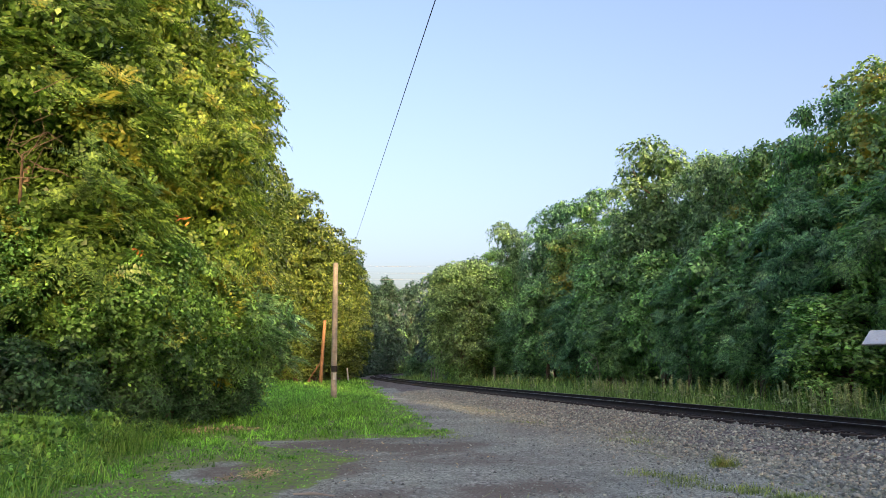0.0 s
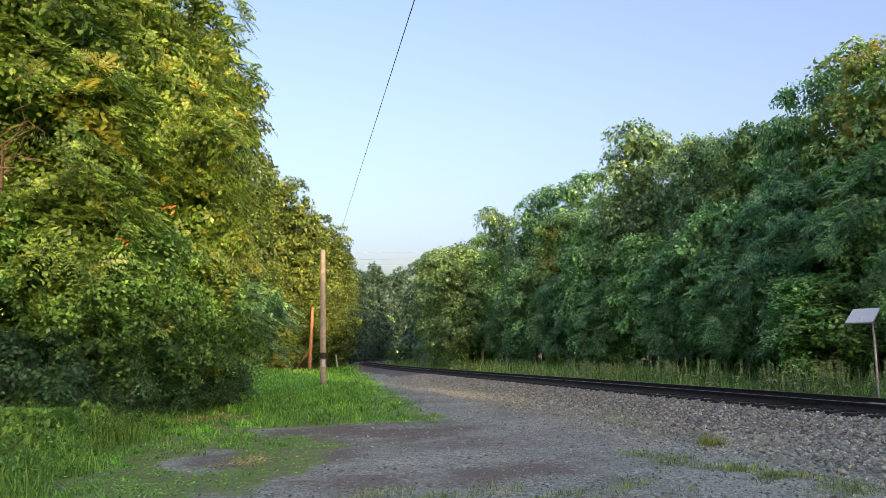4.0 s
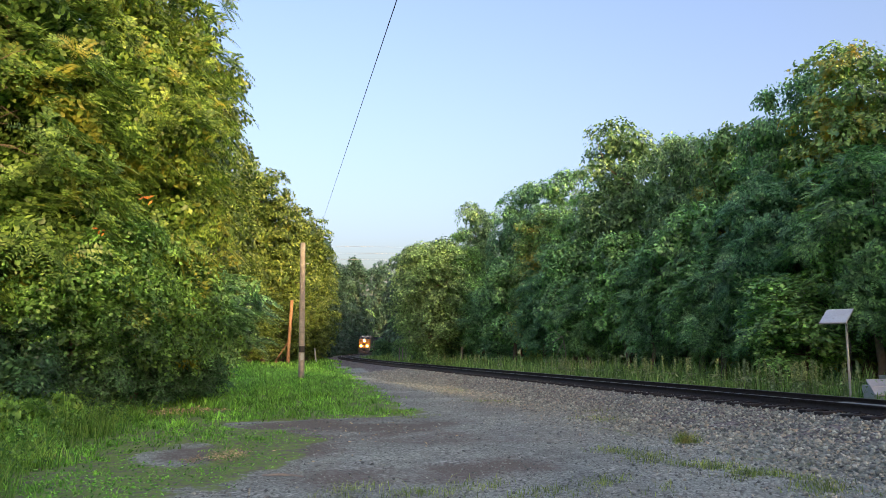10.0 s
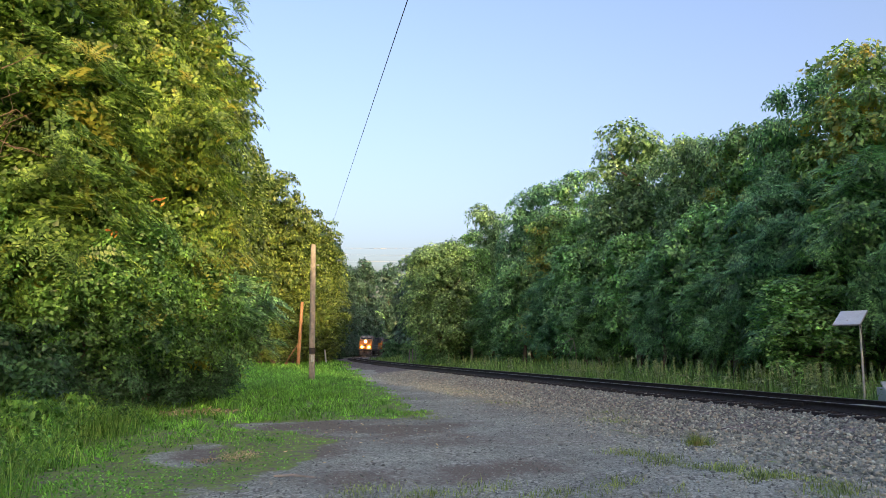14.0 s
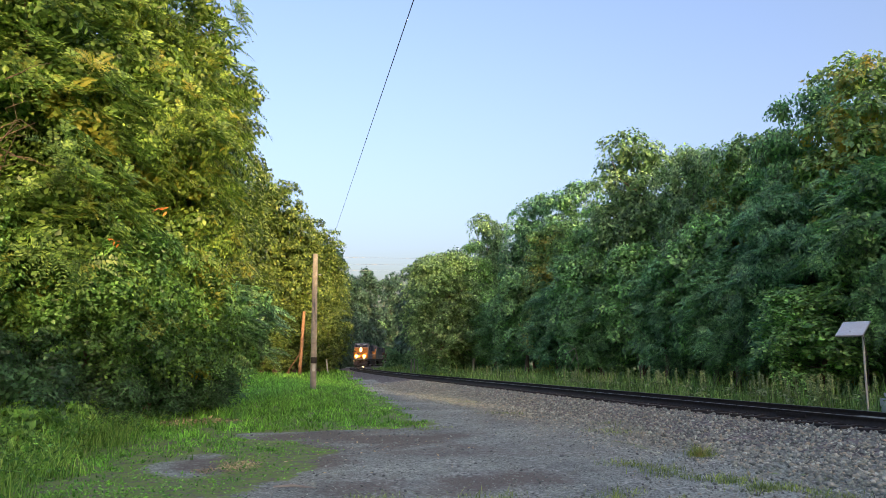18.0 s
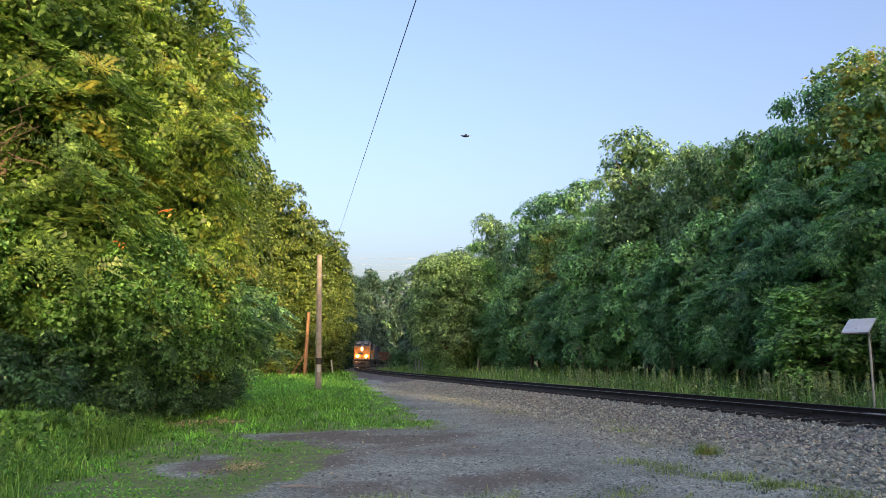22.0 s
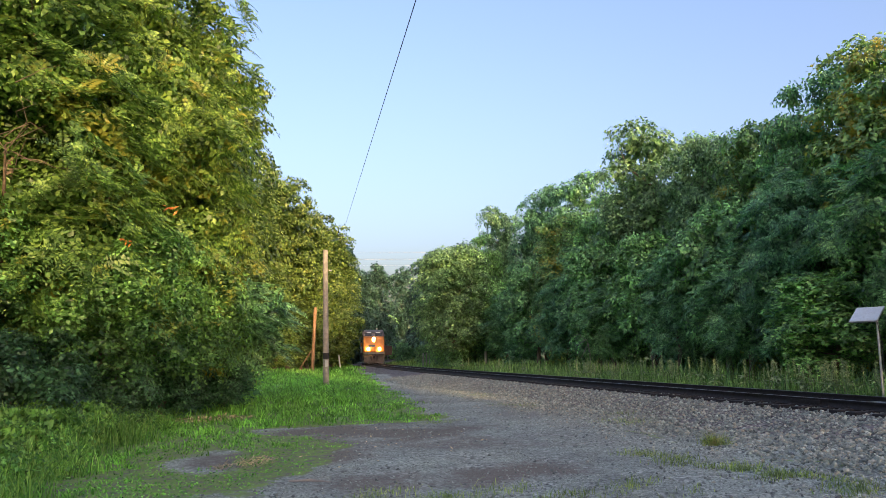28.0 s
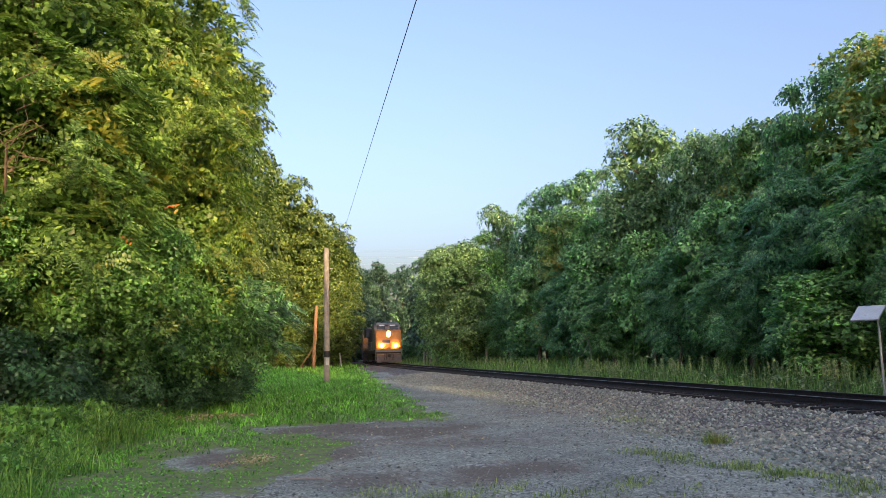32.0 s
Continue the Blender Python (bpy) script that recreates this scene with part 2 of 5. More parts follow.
def ground_material():
    """Bare earth under the grass, compacted gravel on the lot, by the mask 'gravel'."""
    m, nt, bsdf = material("ground")
    at = nt.nodes.new("ShaderNodeAttribute")
    at.attribute_name = "gravel"
    big, mid, fine = noise_at(nt, 0.35, 5), noise_at(nt, 2.5, 5, 0.7), noise_at(nt, 45, 3, 0.7)
    tc = nt.nodes.new("ShaderNodeTexCoord")
    cells = []
    for scale in (22.0, 55.0):
        vo = node(nt, "ShaderNodeTexVoronoi", Scale=scale)
        nt.links.new(tc.outputs["Object"], vo.inputs["Vector"])
        cells.append(vo)
    earth = ramp(nt, mid, [(0.3, (0.150, 0.255, 0.060)), (0.7, (0.240, 0.375, 0.090))])
    grit = ramp(nt, cells[1].outputs["Color"], [(0.1, (0.128, 0.139, 0.130)), (0.5, (0.366, 0.402, 0.380)), (0.9, (0.642, 0.686, 0.631))])
    coarse = ramp(nt, cells[0].outputs["Color"], [(0.15, (0.116, 0.129, 0.128)), (0.6, (0.385, 0.416, 0.390)), (0.95, (0.700, 0.700, 0.700))])
    some = ramp(nt, noise_at(nt, 1.4, 4, 0.7), [(0.42, (0, 0, 0)), (0.62, (1, 1, 1))])
    grit = mixed(nt, some, grit, coarse)
    damp = ramp(nt, big, [(0.35, (0.63, 0.70, 0.68)), (0.62, (0.97, 1.08, 1.04))])
    grit = mixed(nt, 1.0, grit, damp, "MULTIPLY")
    wear = ramp(nt, mid, [(0.35, (0.75, 0.73, 0.71)), (0.7, (1.2, 1.18, 1.15))])
    grit = mixed(nt, 0.8, grit, wear, "MULTIPLY")
    soil = nt.nodes.new("ShaderNodeAttribute")
    soil.attribute_name = "soil"
    dirt = ramp(nt, fine, [(0.3, (0.095, 0.094, 0.080)), (0.7, (0.235, 0.228, 0.195))])
    crumb = noise_at(nt, 9.0, 6, 0.75)
    grit = mixed(nt, ragged(nt, soil.outputs["Fac"], crumb, 2.2, 0.15, 0.75), grit, dirt)
    turf = mixed(nt, ramp(nt, noise_at(nt, 6.0, 5, 0.7), [(0.45, (0, 0, 0)), (0.62, (1, 1, 1))]), earth, dirt)
    nt.links.new(mixed(nt, ragged(nt, at.outputs["Fac"], crumb, 1.3, 0.4, 0.6), turf, grit), bsdf.inputs["Base Color"])
    bsdf.inputs["Roughness"].default_value = 0.92
    bumped(nt, bsdf, cells[1].outputs["Distance"], 0.7, 0.015)
    return m


GROUND = ground_material()
DRY = leaf_material("dry straw", (0.460, 0.350, 0.220), (0.580, 0.460, 0.290), (0.720, 0.590, 0.400), None, through_light=0.2)


def bed_material():
    """Packed crushed stone seen from further off, darkened for shade between the loose stones."""
    m, nt, bsdf = material("ballast bed")
    tc = nt.nodes.new("ShaderNodeTexCoord")
    vo = node(nt, "ShaderNodeTexVoronoi", Scale=13.0)
    nt.links.new(tc.outputs["Object"], vo.inputs["Vector"])
    col = ramp(nt, vo.outputs["Color"], [(0.1, (0.054, 0.057, 0.060)), (0.5, (0.150, 0.154, 0.156)), (0.9, (0.270, 0.271, 0.267))])
    col = mixed(nt, 0.7, col, ramp(nt, noise_at(nt, 1.2, 4), [(0.3, (0.75, 0.75, 0.75)), (0.7, (1.15, 1.12, 1.08))]), "MULTIPLY")
    nt.links.new(col, bsdf.inputs["Base Color"])
    bsdf.inputs["Roughness"].default_value = 0.95
    bumped(nt, bsdf, vo.outputs["Distance"], 1.0, 0.05)
    return m


BALLAST = bed_material()


# ---- geometry helpers ----
def mesh_np(name, verts, faces, mat=None, smooth=False):
    """A mesh from arrays: verts (n, 3), faces (m, k)."""
    me = bpy.data.meshes.new(name)
    verts, faces = np.asarray(verts, np.float32), np.asarray(faces, np.int32)
    k = faces.shape[1]
    me.vertices.add(len(verts))
    me.vertices.foreach_set("co", verts.ravel())
    me.loops.add(faces.size)
    me.loops.foreach_set("vertex_index", faces.ravel())
    me.polygons.add(len(faces))
    me.polygons.foreach_set("loop_start", np.arange(0, faces.size, k, dtype=np.int32))
    me.update(calc_edges=True)
    me.validate()
    if smooth:
        me.polygons.foreach_set("use_smooth", np.ones(len(me.polygons), bool))
    if mat:
        me.materials.append(mat)
    return me


def part(name, data, material_, parent, label="", at=None):
    """One mesh object under a thing or a part; data is a bmesh or a mesh."""
    if isinstance(data, bmesh.types.BMesh):
        me = bpy.data.meshes.new(name)
        data.to_mesh(me)
        data.free()
    else:
        me = data
    if material_ and not me.materials:
        me.materials.append(material_)
    ob = new(name, me)
    ob.parent = parent
    if at is not None:
        ob.matrix_basis = at
    if label:
        ob["label"] = label
    return ob


def thing(name, at, label, category, group="", kind=""):
    ob = new(name)
    ob.matrix_world = at
    ob.empty_display_size = 0.2
    return tagged(ob, label, category, group, kind)


def box_bm(sx, sy, sz, at=(0, 0, 0), bevel=0.0, turn=(0, 0, 0), bm=None):
    out = bm or bmesh.new()
    m = pose(*at, *turn) @ Matrix.Diagonal((sx, sy, sz, 1))
    r = bmesh.ops.create_cube(out, size=1, matrix=m)
    if bevel:
        edges = list({e for v in r["verts"] for e in v.link_edges})
        bmesh.ops.bevel(out, geom=edges, offset=bevel, segments=2, affect="EDGES", profile=0.7)
    return out


def cyl_bm(r1, r2, h, at=(0, 0, 0), turn=(0, 0, 0), seg=16, bm=None):
    out = bm or bmesh.new()
    bmesh.ops.create_cone(out, cap_ends=True, segments=seg, radius1=r1, radius2=r2, depth=h, matrix=pose(*at, *turn))
    return out


def tube(points, radii, seg=8):
    """Tapered tube along points: verts and quads."""
    pts, vs, fs = np.array(points, float), [], []
    for i, p in enumerate(pts):
        d = pts[min(i + 1, len(pts) - 1)] - pts[max(i - 1, 0)]
        d /= np.linalg.norm(d) + 1e-9
        a = np.cross(d, (0.13, 0.94, 0.31))
        a /= np.linalg.norm(a) + 1e-9
        b = np.cross(d, a)
        for k in range(seg):
            w = 2 * math.pi * k / seg
            vs.append(p + radii[i] * (math.cos(w) * a + math.sin(w) * b))
    for i in range(len(pts) - 1):
        for k in range(seg):
            k2 = (k + 1) % seg
            fs.append((i * seg + k, i * seg + k2, (i + 1) * seg + k2, (i + 1) * seg + k))
    return np.array(vs), np.array(fs)


def unit(v):
    return v / (np.linalg.norm(v, axis=-1, keepdims=True) + 1e-9)


def track_x(y):
    """The track's middle line."""
    y = np.asarray(y, float)
    u = np.clip(y, 0, 240) / 100
    x = 13.099 + u * (-24.098 + u * (-7.767 + u * (10.371 + u * (-1.801 - 0.028 * u))))
    return x - 0.241 * np.minimum(y, 0) + 0.136 * np.maximum(y - 240, 0)


def track_dx(y):
    return (track_x(np.asarray(y) + 0.5) - track_x(np.asarray(y) - 0.5))


def off_track(x, y):
    """Distance to the right of the track's middle line."""
    d = track_dx(y)
    return (x - track_x(y)) / np.sqrt(1 + d * d)


def wobble(x, y, s, seed=0.0):
    """Smooth uneven values about -1 to 1."""
    return (np.sin(x * s + 1.7 * np.sin(y * s * 0.7 + seed)) + np.sin(y * s * 1.3 + seed * 2.1 + 1.3 * np.sin(x * s * 0.9 + 2 + seed))) * 0.5


RAIL_Z = 0.5


# ---- ground ----
def lot_edge(y):
    """The x of the grass's edge on the lot's left side."""
    return np.interp(y, [-50, 4, 8, 9, 10, 12, 13.5, 14.3, 15, 15.6, 16.2, 16.8, 17.2, 19, 21, 26.8, 31, 51, 85, 110, 140], [-3, -3, -2.7, -2.3, -2.0, -1.9, -2.2, -3.0, -4.0, -4.2, -2.8, -0.7, -0.1, -0.3, -0.7, -1.5, -2.4, -5.4, -10.4, -15.2, -20])


def gravel_mask(x, y):
    """1 on the lot's gravel, 0 on grass."""
    e = lot_edge(y) + 0.35 * wobble(x, y, 2.1) + 0.2 * wobble(x, y, 5.3, 1.0)
    m = np.clip((x - e) / 0.7 + 0.5, 0, 1)
    bare = np.clip(1.4 - np.hypot((x + 3.8) / 0.7, (y - 11.0) / 1.3) + 0.35 * wobble(x, y, 3.0, 2), 0, 1)
    m = np.maximum(m, bare * 0.85)
    o = off_track(x, y)
    m = np.where(o > 2.9, np.clip(1 - (o - 2.9) / 0.6, 0, 1) * m, m)
    tuft = np.clip(1.0 - np.abs(o + 5.6 + 0.8 * wobble(x, y, 0.9, 3)) / 0.35, 0, 1) * np.clip(wobble(x, y, 1.6, 5) * 2.2 + 0.1, 0, 1) * (y < 24)
    return np.clip(m - 0.6 * tuft, 0, 1)


def ground_z(x, y):
    o = off_track(x, y)
    bank = 0.12 * np.clip(1 - (np.abs(o) - 2.0) / 2.5, 0, 1)
    rise = 0.5 * np.clip((-(x + 7.5) - 0.12 * np.maximum(y - 15, 0)) / 5, 0, 1) * (y < 70)
    near = np.clip((60 - np.abs(y - 25)) / 20, 0, 1)
    return bank + rise + 0.03 * wobble(x, y, 0.9) * near + 0.012 * wobble(x, y, 3.3, 2) * near


def axis(lo, hi, step, far):
    a = [lo]
    s = step
    while a[-1] > -far:
        s *= 1.35
        a.append(a[-1] - s)
    b = list(np.arange(lo + step, hi, step))
    s = step
    c = [hi]
    while c[-1] < far:
        s *= 1.35
        c.append(c[-1] + s)
    return np.array(a[::-1] + b + c)


def build_ground():
    xs, ys = axis(-13, 9, 0.16, 1800), axis(5, 34, 0.16, 1800)
    X, Y = np.meshgrid(xs, ys)
    x, y = X.ravel(), Y.ravel()
    nx, ny = len(xs), len(ys)
    idx = np.arange(nx * ny).reshape(ny, nx)
    f = np.stack([idx[:-1, :-1], idx[:-1, 1:], idx[1:, 1:], idx[1:, :-1]], -1).reshape(-1, 4)
    me = mesh_np("ground", np.c_[x, y, ground_z(x, y)], f, GROUND, True)
    a = me.attributes.new("gravel", "FLOAT", "POINT")
    far_fade = np.clip(1 - (np.hypot(x, y - 60) - 160) / 60, 0, 1)
    a.data.foreach_set("value", (gravel_mask(x, y) * far_fade).astype(np.float32))
    blob = lambda cx, cy, rx, ry, s: np.clip(1.3 - np.hypot((x - cx) / rx, (y - cy) / ry) + 0.45 * wobble(x, y, 1.9, s) + 0.25 * wobble(x, y, 5.1, s), 0, 1)
    earthy = np.maximum.reduce([0.9 * blob(-1.6, 14.8, 2.2, 1.7, 1), 0.8 * blob(-2.2, 12.2, 1.0, 2.0, 2), 0.9 * blob(0.9, 9.6, 1.3, 0.7, 3), 0.5 * blob(0.5, 12.5, 2.5, 0.7, 4), 0.7 * blob(-3.6, 11.0, 0.7, 1.2, 5), 0.4 * blob(2.2, 20, 1.2, 6, 6), 0.85 * blob(-0.6, 13.6, 1.5, 0.9, 7), 0.7 * blob(-1.2, 9.4, 0.8, 1.0, 8)])
    a = me.attributes.new("soil", "FLOAT", "POINT")
    a.data.foreach_set("value", earthy.astype(np.float32))
    tagged(new("ground", me), "uneven earth ground with a grey gravel lot", "ground", kind="structure")


build_ground()


def strip(ys, offsets, zs, name, mat, lumps=0.0):
    """A sheet swept along the track."""
    ys = np.asarray(ys)
    d = track_dx(ys)
    n = np.c_[np.ones_like(d), -d] / np.sqrt(1 + d * d)[:, None]
    P = np.zeros((len(ys), len(offsets), 3))
    for j, (o, z) in enumerate(zip(offsets, zs)):
        P[:, j, 0] = track_x(ys) + o * n[:, 0]
        P[:, j, 1] = ys + o * n[:, 1]
        P[:, j, 2] = z
    if lumps:
        P[:, :, 2] += lumps * wobble(P[:, :, 0], P[:, :, 1], 7.0) + lumps * 0.7 * np.random.RandomState(4).uniform(-1, 1, P.shape[:2])
    idx = np.arange(len(ys) * len(offsets)).reshape(len(ys), -1)
    f = np.stack([idx[:-1, :-1], idx[:-1, 1:], idx[1:, 1:], idx[1:, :-1]], -1).reshape(-1, 4)
    return mesh_np(name, P.reshape(-1, 3), f, mat, True)


TRACK_YS = np.concatenate([np.arange(-70, 4, 2.0), np.arange(4, 60, 0.4), np.arange(60, 262, 1.5)])
bed = strip(TRACK_YS, [-4.4, -3.7, -3.0, -2.3, -1.7, -1.2, -0.6, 0, 0.6, 1.2, 1.7, 2.3, 3.0, 3.6],
            [-0.05, 0.05, 0.11, 0.17, 0.21, 0.25, 0.285, 0.28, 0.285, 0.29, 0.285, 0.2, 0.1, -0.05], "ballast_bed", BALLAST, 0.018)
tagged(new("ballast_bed", bed), "bed of grey crushed stone under the track", "ballast", kind="structure")


def stones(seed, n, place, size, sink):
    """Irregular broken stones: place(rs, n) gives x, y, z."""
    rs = np.random.RandomState(seed)
    x, y, z = place(rs, n)
    n = len(x)
    s = size[0] + (size[1] - size[0]) * rs.rand(n) ** 2
    base = np.array([(1, 0, 0), (0, 1, 0), (-1, 0, 0), (0, -1, 0), (0, 0, 1), (0, 0, -1)], float)
    V = base[None] * (0.7 + 0.6 * rs.rand(n, 6, 1)) + rs.uniform(-0.25, 0.25, (n, 6, 3))
    V *= s[:, None, None] * np.stack([np.ones(n), 0.65 + 0.3 * rs.rand(n), 0.5 + 0.35 * rs.rand(n)], -1)[:, None]
    a = rs.rand(n) * 6.28
    c, sn = np.cos(a)[:, None], np.sin(a)[:, None]
    t = rs.uniform(-0.7, 0.7, n)
    ct, st = np.cos(t)[:, None], np.sin(t)[:, None]
    vx, vy, vz = V[..., 0], V[..., 1], V[..., 2]
    vx, vz = ct * vx - st * vz, st * vx + ct * vz
    vx, vy = c * vx - sn * vy, sn * vx + c * vy
    V = np.stack([vx + x[:, None], vy + y[:, None], vz + (z + s * (0.3 - sink))[:, None]], -1)
    F = np.array([(0, 1, 4), (1, 2, 4), (2, 3, 4), (3, 0, 4), (1, 0, 5), (2, 1, 5), (3, 2, 5), (0, 3, 5)])
    return V.reshape(-1, 3), (F[None] + 6 * np.arange(n)[:, None, None]).reshape(-1, 3)


def on_bed(o):
    return np.interp(o, [-4.4, -3.7, -3.0, -2.3, -1.7, -1.2, -0.6, 1.7, 2.3, 3.0, 3.6], [0, 0.05, 0.11, 0.17, 0.21, 0.25, 0.285, 0.285, 0.2, 0.1, 0])


def at_offset(o, y):
    d = track_dx(y)
    s = np.sqrt(1 + d * d)
    return track_x(y) + o / s, y - o * d / s


def ballast_place(rs, n):
    y = 6 + 44 * rs.rand(n) ** 1.8
    o = np.where(rs.rand(n) < 0.8, -4.0 + 3.9 * rs.rand(n), -4.0 - np.abs(rs.normal(0, 0.7, n)))
    x, y2 = at_offset(o, y)
    return x, y2, np.maximum(on_bed(o), ground_z(x, y2))


def loose_place(rs, n):
    y = 5.5 + 34 * rs.rand(n) ** 1.8
    o = -4.0 - np.abs(rs.normal(0, 1.5, n))
    x, y2 = at_offset(o, y)
    k = x > lot_edge(y2) + 0.3
    return x[k], y2[k], ground_z(x[k], y2[k])


def lot_place(rs, n):
    y = 6 + 34 * rs.rand(n) ** 1.9
    x = lot_edge(y) - 1.5 + rs.rand(n) * 11
    k = (gravel_mask(x, y) > 0.5) & (off_track(x, y) < -3.5)
    return x[k], y[k], ground_z(x[k], y[k])


def joined(*sets):
    vs, fs, n = [], [], 0
    for v, f in sets:
        vs.append(v)
        fs.append(f + n)
        n += len(v)
    return np.concatenate(vs), np.concatenate(fs)


v, f = joined(stones(1, 36000, ballast_place, (0.024, 0.055), 0.0), stones(2, 15000, loose_place, (0.012, 0.036), 0.2))
tagged(new("ballast_stones", mesh_np("ballast_stones", v, f, STONE)), "grey and tan broken ballast stones beside the rails", "ballast", kind="stuff")
v, f = joined(stones(3, 26000, lot_place, (0.007, 0.022), 0.25), stones(6, 5000, lot_place, (0.014, 0.038), 0.15))
tagged(new("lot_gravel", mesh_np("lot_gravel", v, f, PEBBLE)), "loose small gravel scattered over the lot", "gravel", kind="stuff")


# ---- track ----
def build_track():
    tr = thing("railway_track", pose(0, 0, 0), "single railway track with dark rusty rails", "railway track", kind="structure")
    prof = [(-0.07, -0.18), (-0.07, -0.165), (-0.012, -0.14), (-0.012, -0.045), (-0.036, -0.03), (-0.036, -0.003)]
    top = [(-0.036, -0.003), (-0.028, 0.0), (0.028, 0.0), (0.036, -0.003)]
    for side in (-0.7525, 0.7525):
        ring = prof + [(-x, z) for x, z in prof[::-1]]
        rail = part("rail", strip(TRACK_YS, [side + x for x, z in ring], [RAIL_Z + z for x, z in ring], "rail", RAIL_SIDE), None, tr)
        part("rail_head", strip(TRACK_YS, [side + x for x, z in top], [RAIL_Z + z + 0.002 for x, z in top], "rail_head", RAIL_TOP), None, rail, "worn bright running surface")
    tie = box_bm(2.6, 0.23, 0.17, bevel=0.012)
    me = bpy.data.meshes.new("tie")
    tie.to_mesh(me)
    tie.free()
    me.materials.append(TIE)
    rs = np.random.RandomState(5)
    y = 3.0
    while y < 130:
        a = -math.degrees(math.atan(float(track_dx(y))))
        part("tie", me, None, tr, at=pose(float(track_x(y)) + rs.uniform(-0.04, 0.04), y, RAIL_Z - 0.18 - 0.083, 0, 0, a + rs.uniform(-0.8, 0.8)))
        y += 0.52
    plate = box_bm(0.2, 0.34, 0.02, bevel=0.004)
    pm = bpy.data.meshes.new("tie_plate")
    plate.to_mesh(pm)
    plate.free()
    pm.materials.append(RAIL_SIDE)
    y = 8.2
    while y < 26:
        for side in (-0.7525, 0.7525):
            x, y2 = at_offset(side, y)
            part("tie_plate", pm, None, tr, at=pose(float(x), float(y2), RAIL_Z - 0.172, 0, 0, 90 - math.degrees(math.atan(float(track_dx(y))))))
        y += 0.52
    # bolted joint bars on the near rail
    for y in (11.0, 16.2):
        for o in (-0.7525 - 0.032, -0.7525 + 0.032):
            x, y2 = at_offset(o, y)
            part("joint_bar", box_bm(0.03, 0.9, 0.08, bevel=0.008), RAIL_SIDE, tr, at=pose(float(x), float(y2), RAIL_Z - 0.09, 0, 0, -math.degrees(math.atan(float(track_dx(y))))))
    # steel detector plate between the rails
    a = -math.degrees(math.atan(float(track_dx(14.6))))
    det = part("detector_plate", box_bm(0.62, 1.5, 0.02, bevel=0.006), STEEL, tr, "flat steel detector plate between the rails", pose(float(track_x(14.6)), 14.6, 0.42, 0, 0, a))
    for y in (-0.6, 0.6):
        part("plate_bracket", box_bm(0.5, 0.1, 0.11, (0, y, -0.06), 0.01), RAIL_SIDE, det)
    # spikes beside the near rail
    spike = box_bm(0.03, 0.03, 0.04, bevel=0.004)
    sm = bpy.data.meshes.new("spike")
    spike.to_mesh(sm)
    spike.free()
    sm.materials.append(RAIL_SIDE)
    y = 8.2
    while y < 22:
        for o in (-0.7525 - 0.1, -0.7525 + 0.1):
            x, y2 = at_offset(o, y)
            part("spike", sm, None, tr, at=pose(float(x), float(y2), RAIL_Z - 0.15))
        y += 0.52
    return tr


build_track()


# ---- plants ----
def leaf_quads(rs, P, N, length, width, along=None):
    """Folded diamond leaves at P with normals N, pointing along the given ways."""
    n = len(P)
    if along is None:
        along = unit(rs.normal(size=(n, 3)))
        along[:, 2] -= 0.2
    a = unit(along - N * (along * N).sum(1, keepdims=True))
    b = np.cross(N, a)
    L, W = length * (0.65 + 0.7 * rs.rand(n, 1)), width * (0.65 + 0.7 * rs.rand(n, 1))
    mid = P + a * L * 0.45
    V = np.stack([P, mid + b * W * 0.5, P + a * L - N * L * 0.14, mid - b * W * 0.5], 1)
    return V.reshape(-1, 3), np.arange(4 * n).reshape(-1, 4)


FLAT = np.array([1.0, 1.0, 0.58])


def crown_lobes(rs, R, zlo, zhi):
    """The boughs of a crown, flattened lobes one above the other: centres, outward directions, radii."""
    zlo = max(zlo, -0.3 * R)
    half = (zhi - zlo) / 2
    nl = int(18 + 14 * half / R)
    k = np.arange(nl) + 0.5
    zz = 1 - 2 * k / nl
    az = k * 2.39996 + rs.rand() * 6 + rs.normal(0, 0.35, nl)
    rr = np.sqrt(1 - zz * zz) ** 0.7
    u = np.c_[rr * np.cos(az), rr * np.sin(az), zz]
    size = np.minimum(R, half) * (0.32 + 0.2 * rs.rand(nl))
    size[0] *= 1.15
    lobes = u * np.c_[R - size, R - size, half - size * 0.5] * (0.8 + 0.26 * rs.rand(nl, 1)) + np.array([0, 0, (zhi + zlo) / 2])
    return lobes, u, size


def crown_points(rs, R, zlo, zhi, nclump, gap, deep=0.72, hollow=None):
    """Branch ends spread over the boughs, no two nearer than gap: centres, outward directions, boughs and their radii."""
    lobes, u, size = crown_lobes(rs, R, zlo, zhi)
    n = nclump * 6
    pick = rs.choice(len(lobes), n, p=size ** 2 / (size ** 2).sum())
    v = unit(unit(rs.normal(size=(n, 3))) + 0.7 * u[pick] + np.array([0, 0, 0.35]))
    C = lobes[pick] + v * FLAT * (size[pick] * (deep + (1.06 - deep) * rs.rand(n)))[:, None]
    C[:, 2] = np.maximum(C[:, 2], 0.12 + 0.3 * rs.rand(n))
    kept = []
    for i in range(n):
        if len(kept) == nclump:
            break
        if hollow and np.linalg.norm((C[i] - hollow[0]) / hollow[1]) < 1:
            continue
        d = C[kept] - C[i] if kept else np.full((1, 3), 9.0)
        if (d[:, 0] ** 2 + d[:, 1] ** 2 + 2.2 * d[:, 2] ** 2).min() > gap * gap:
            kept.append(i)
    return C[kept], v[kept], lobes, size


def tris(vf):
    v, f = vf
    return v, np.concatenate([f[:, [0, 1, 2]], f[:, [0, 2, 3]]])


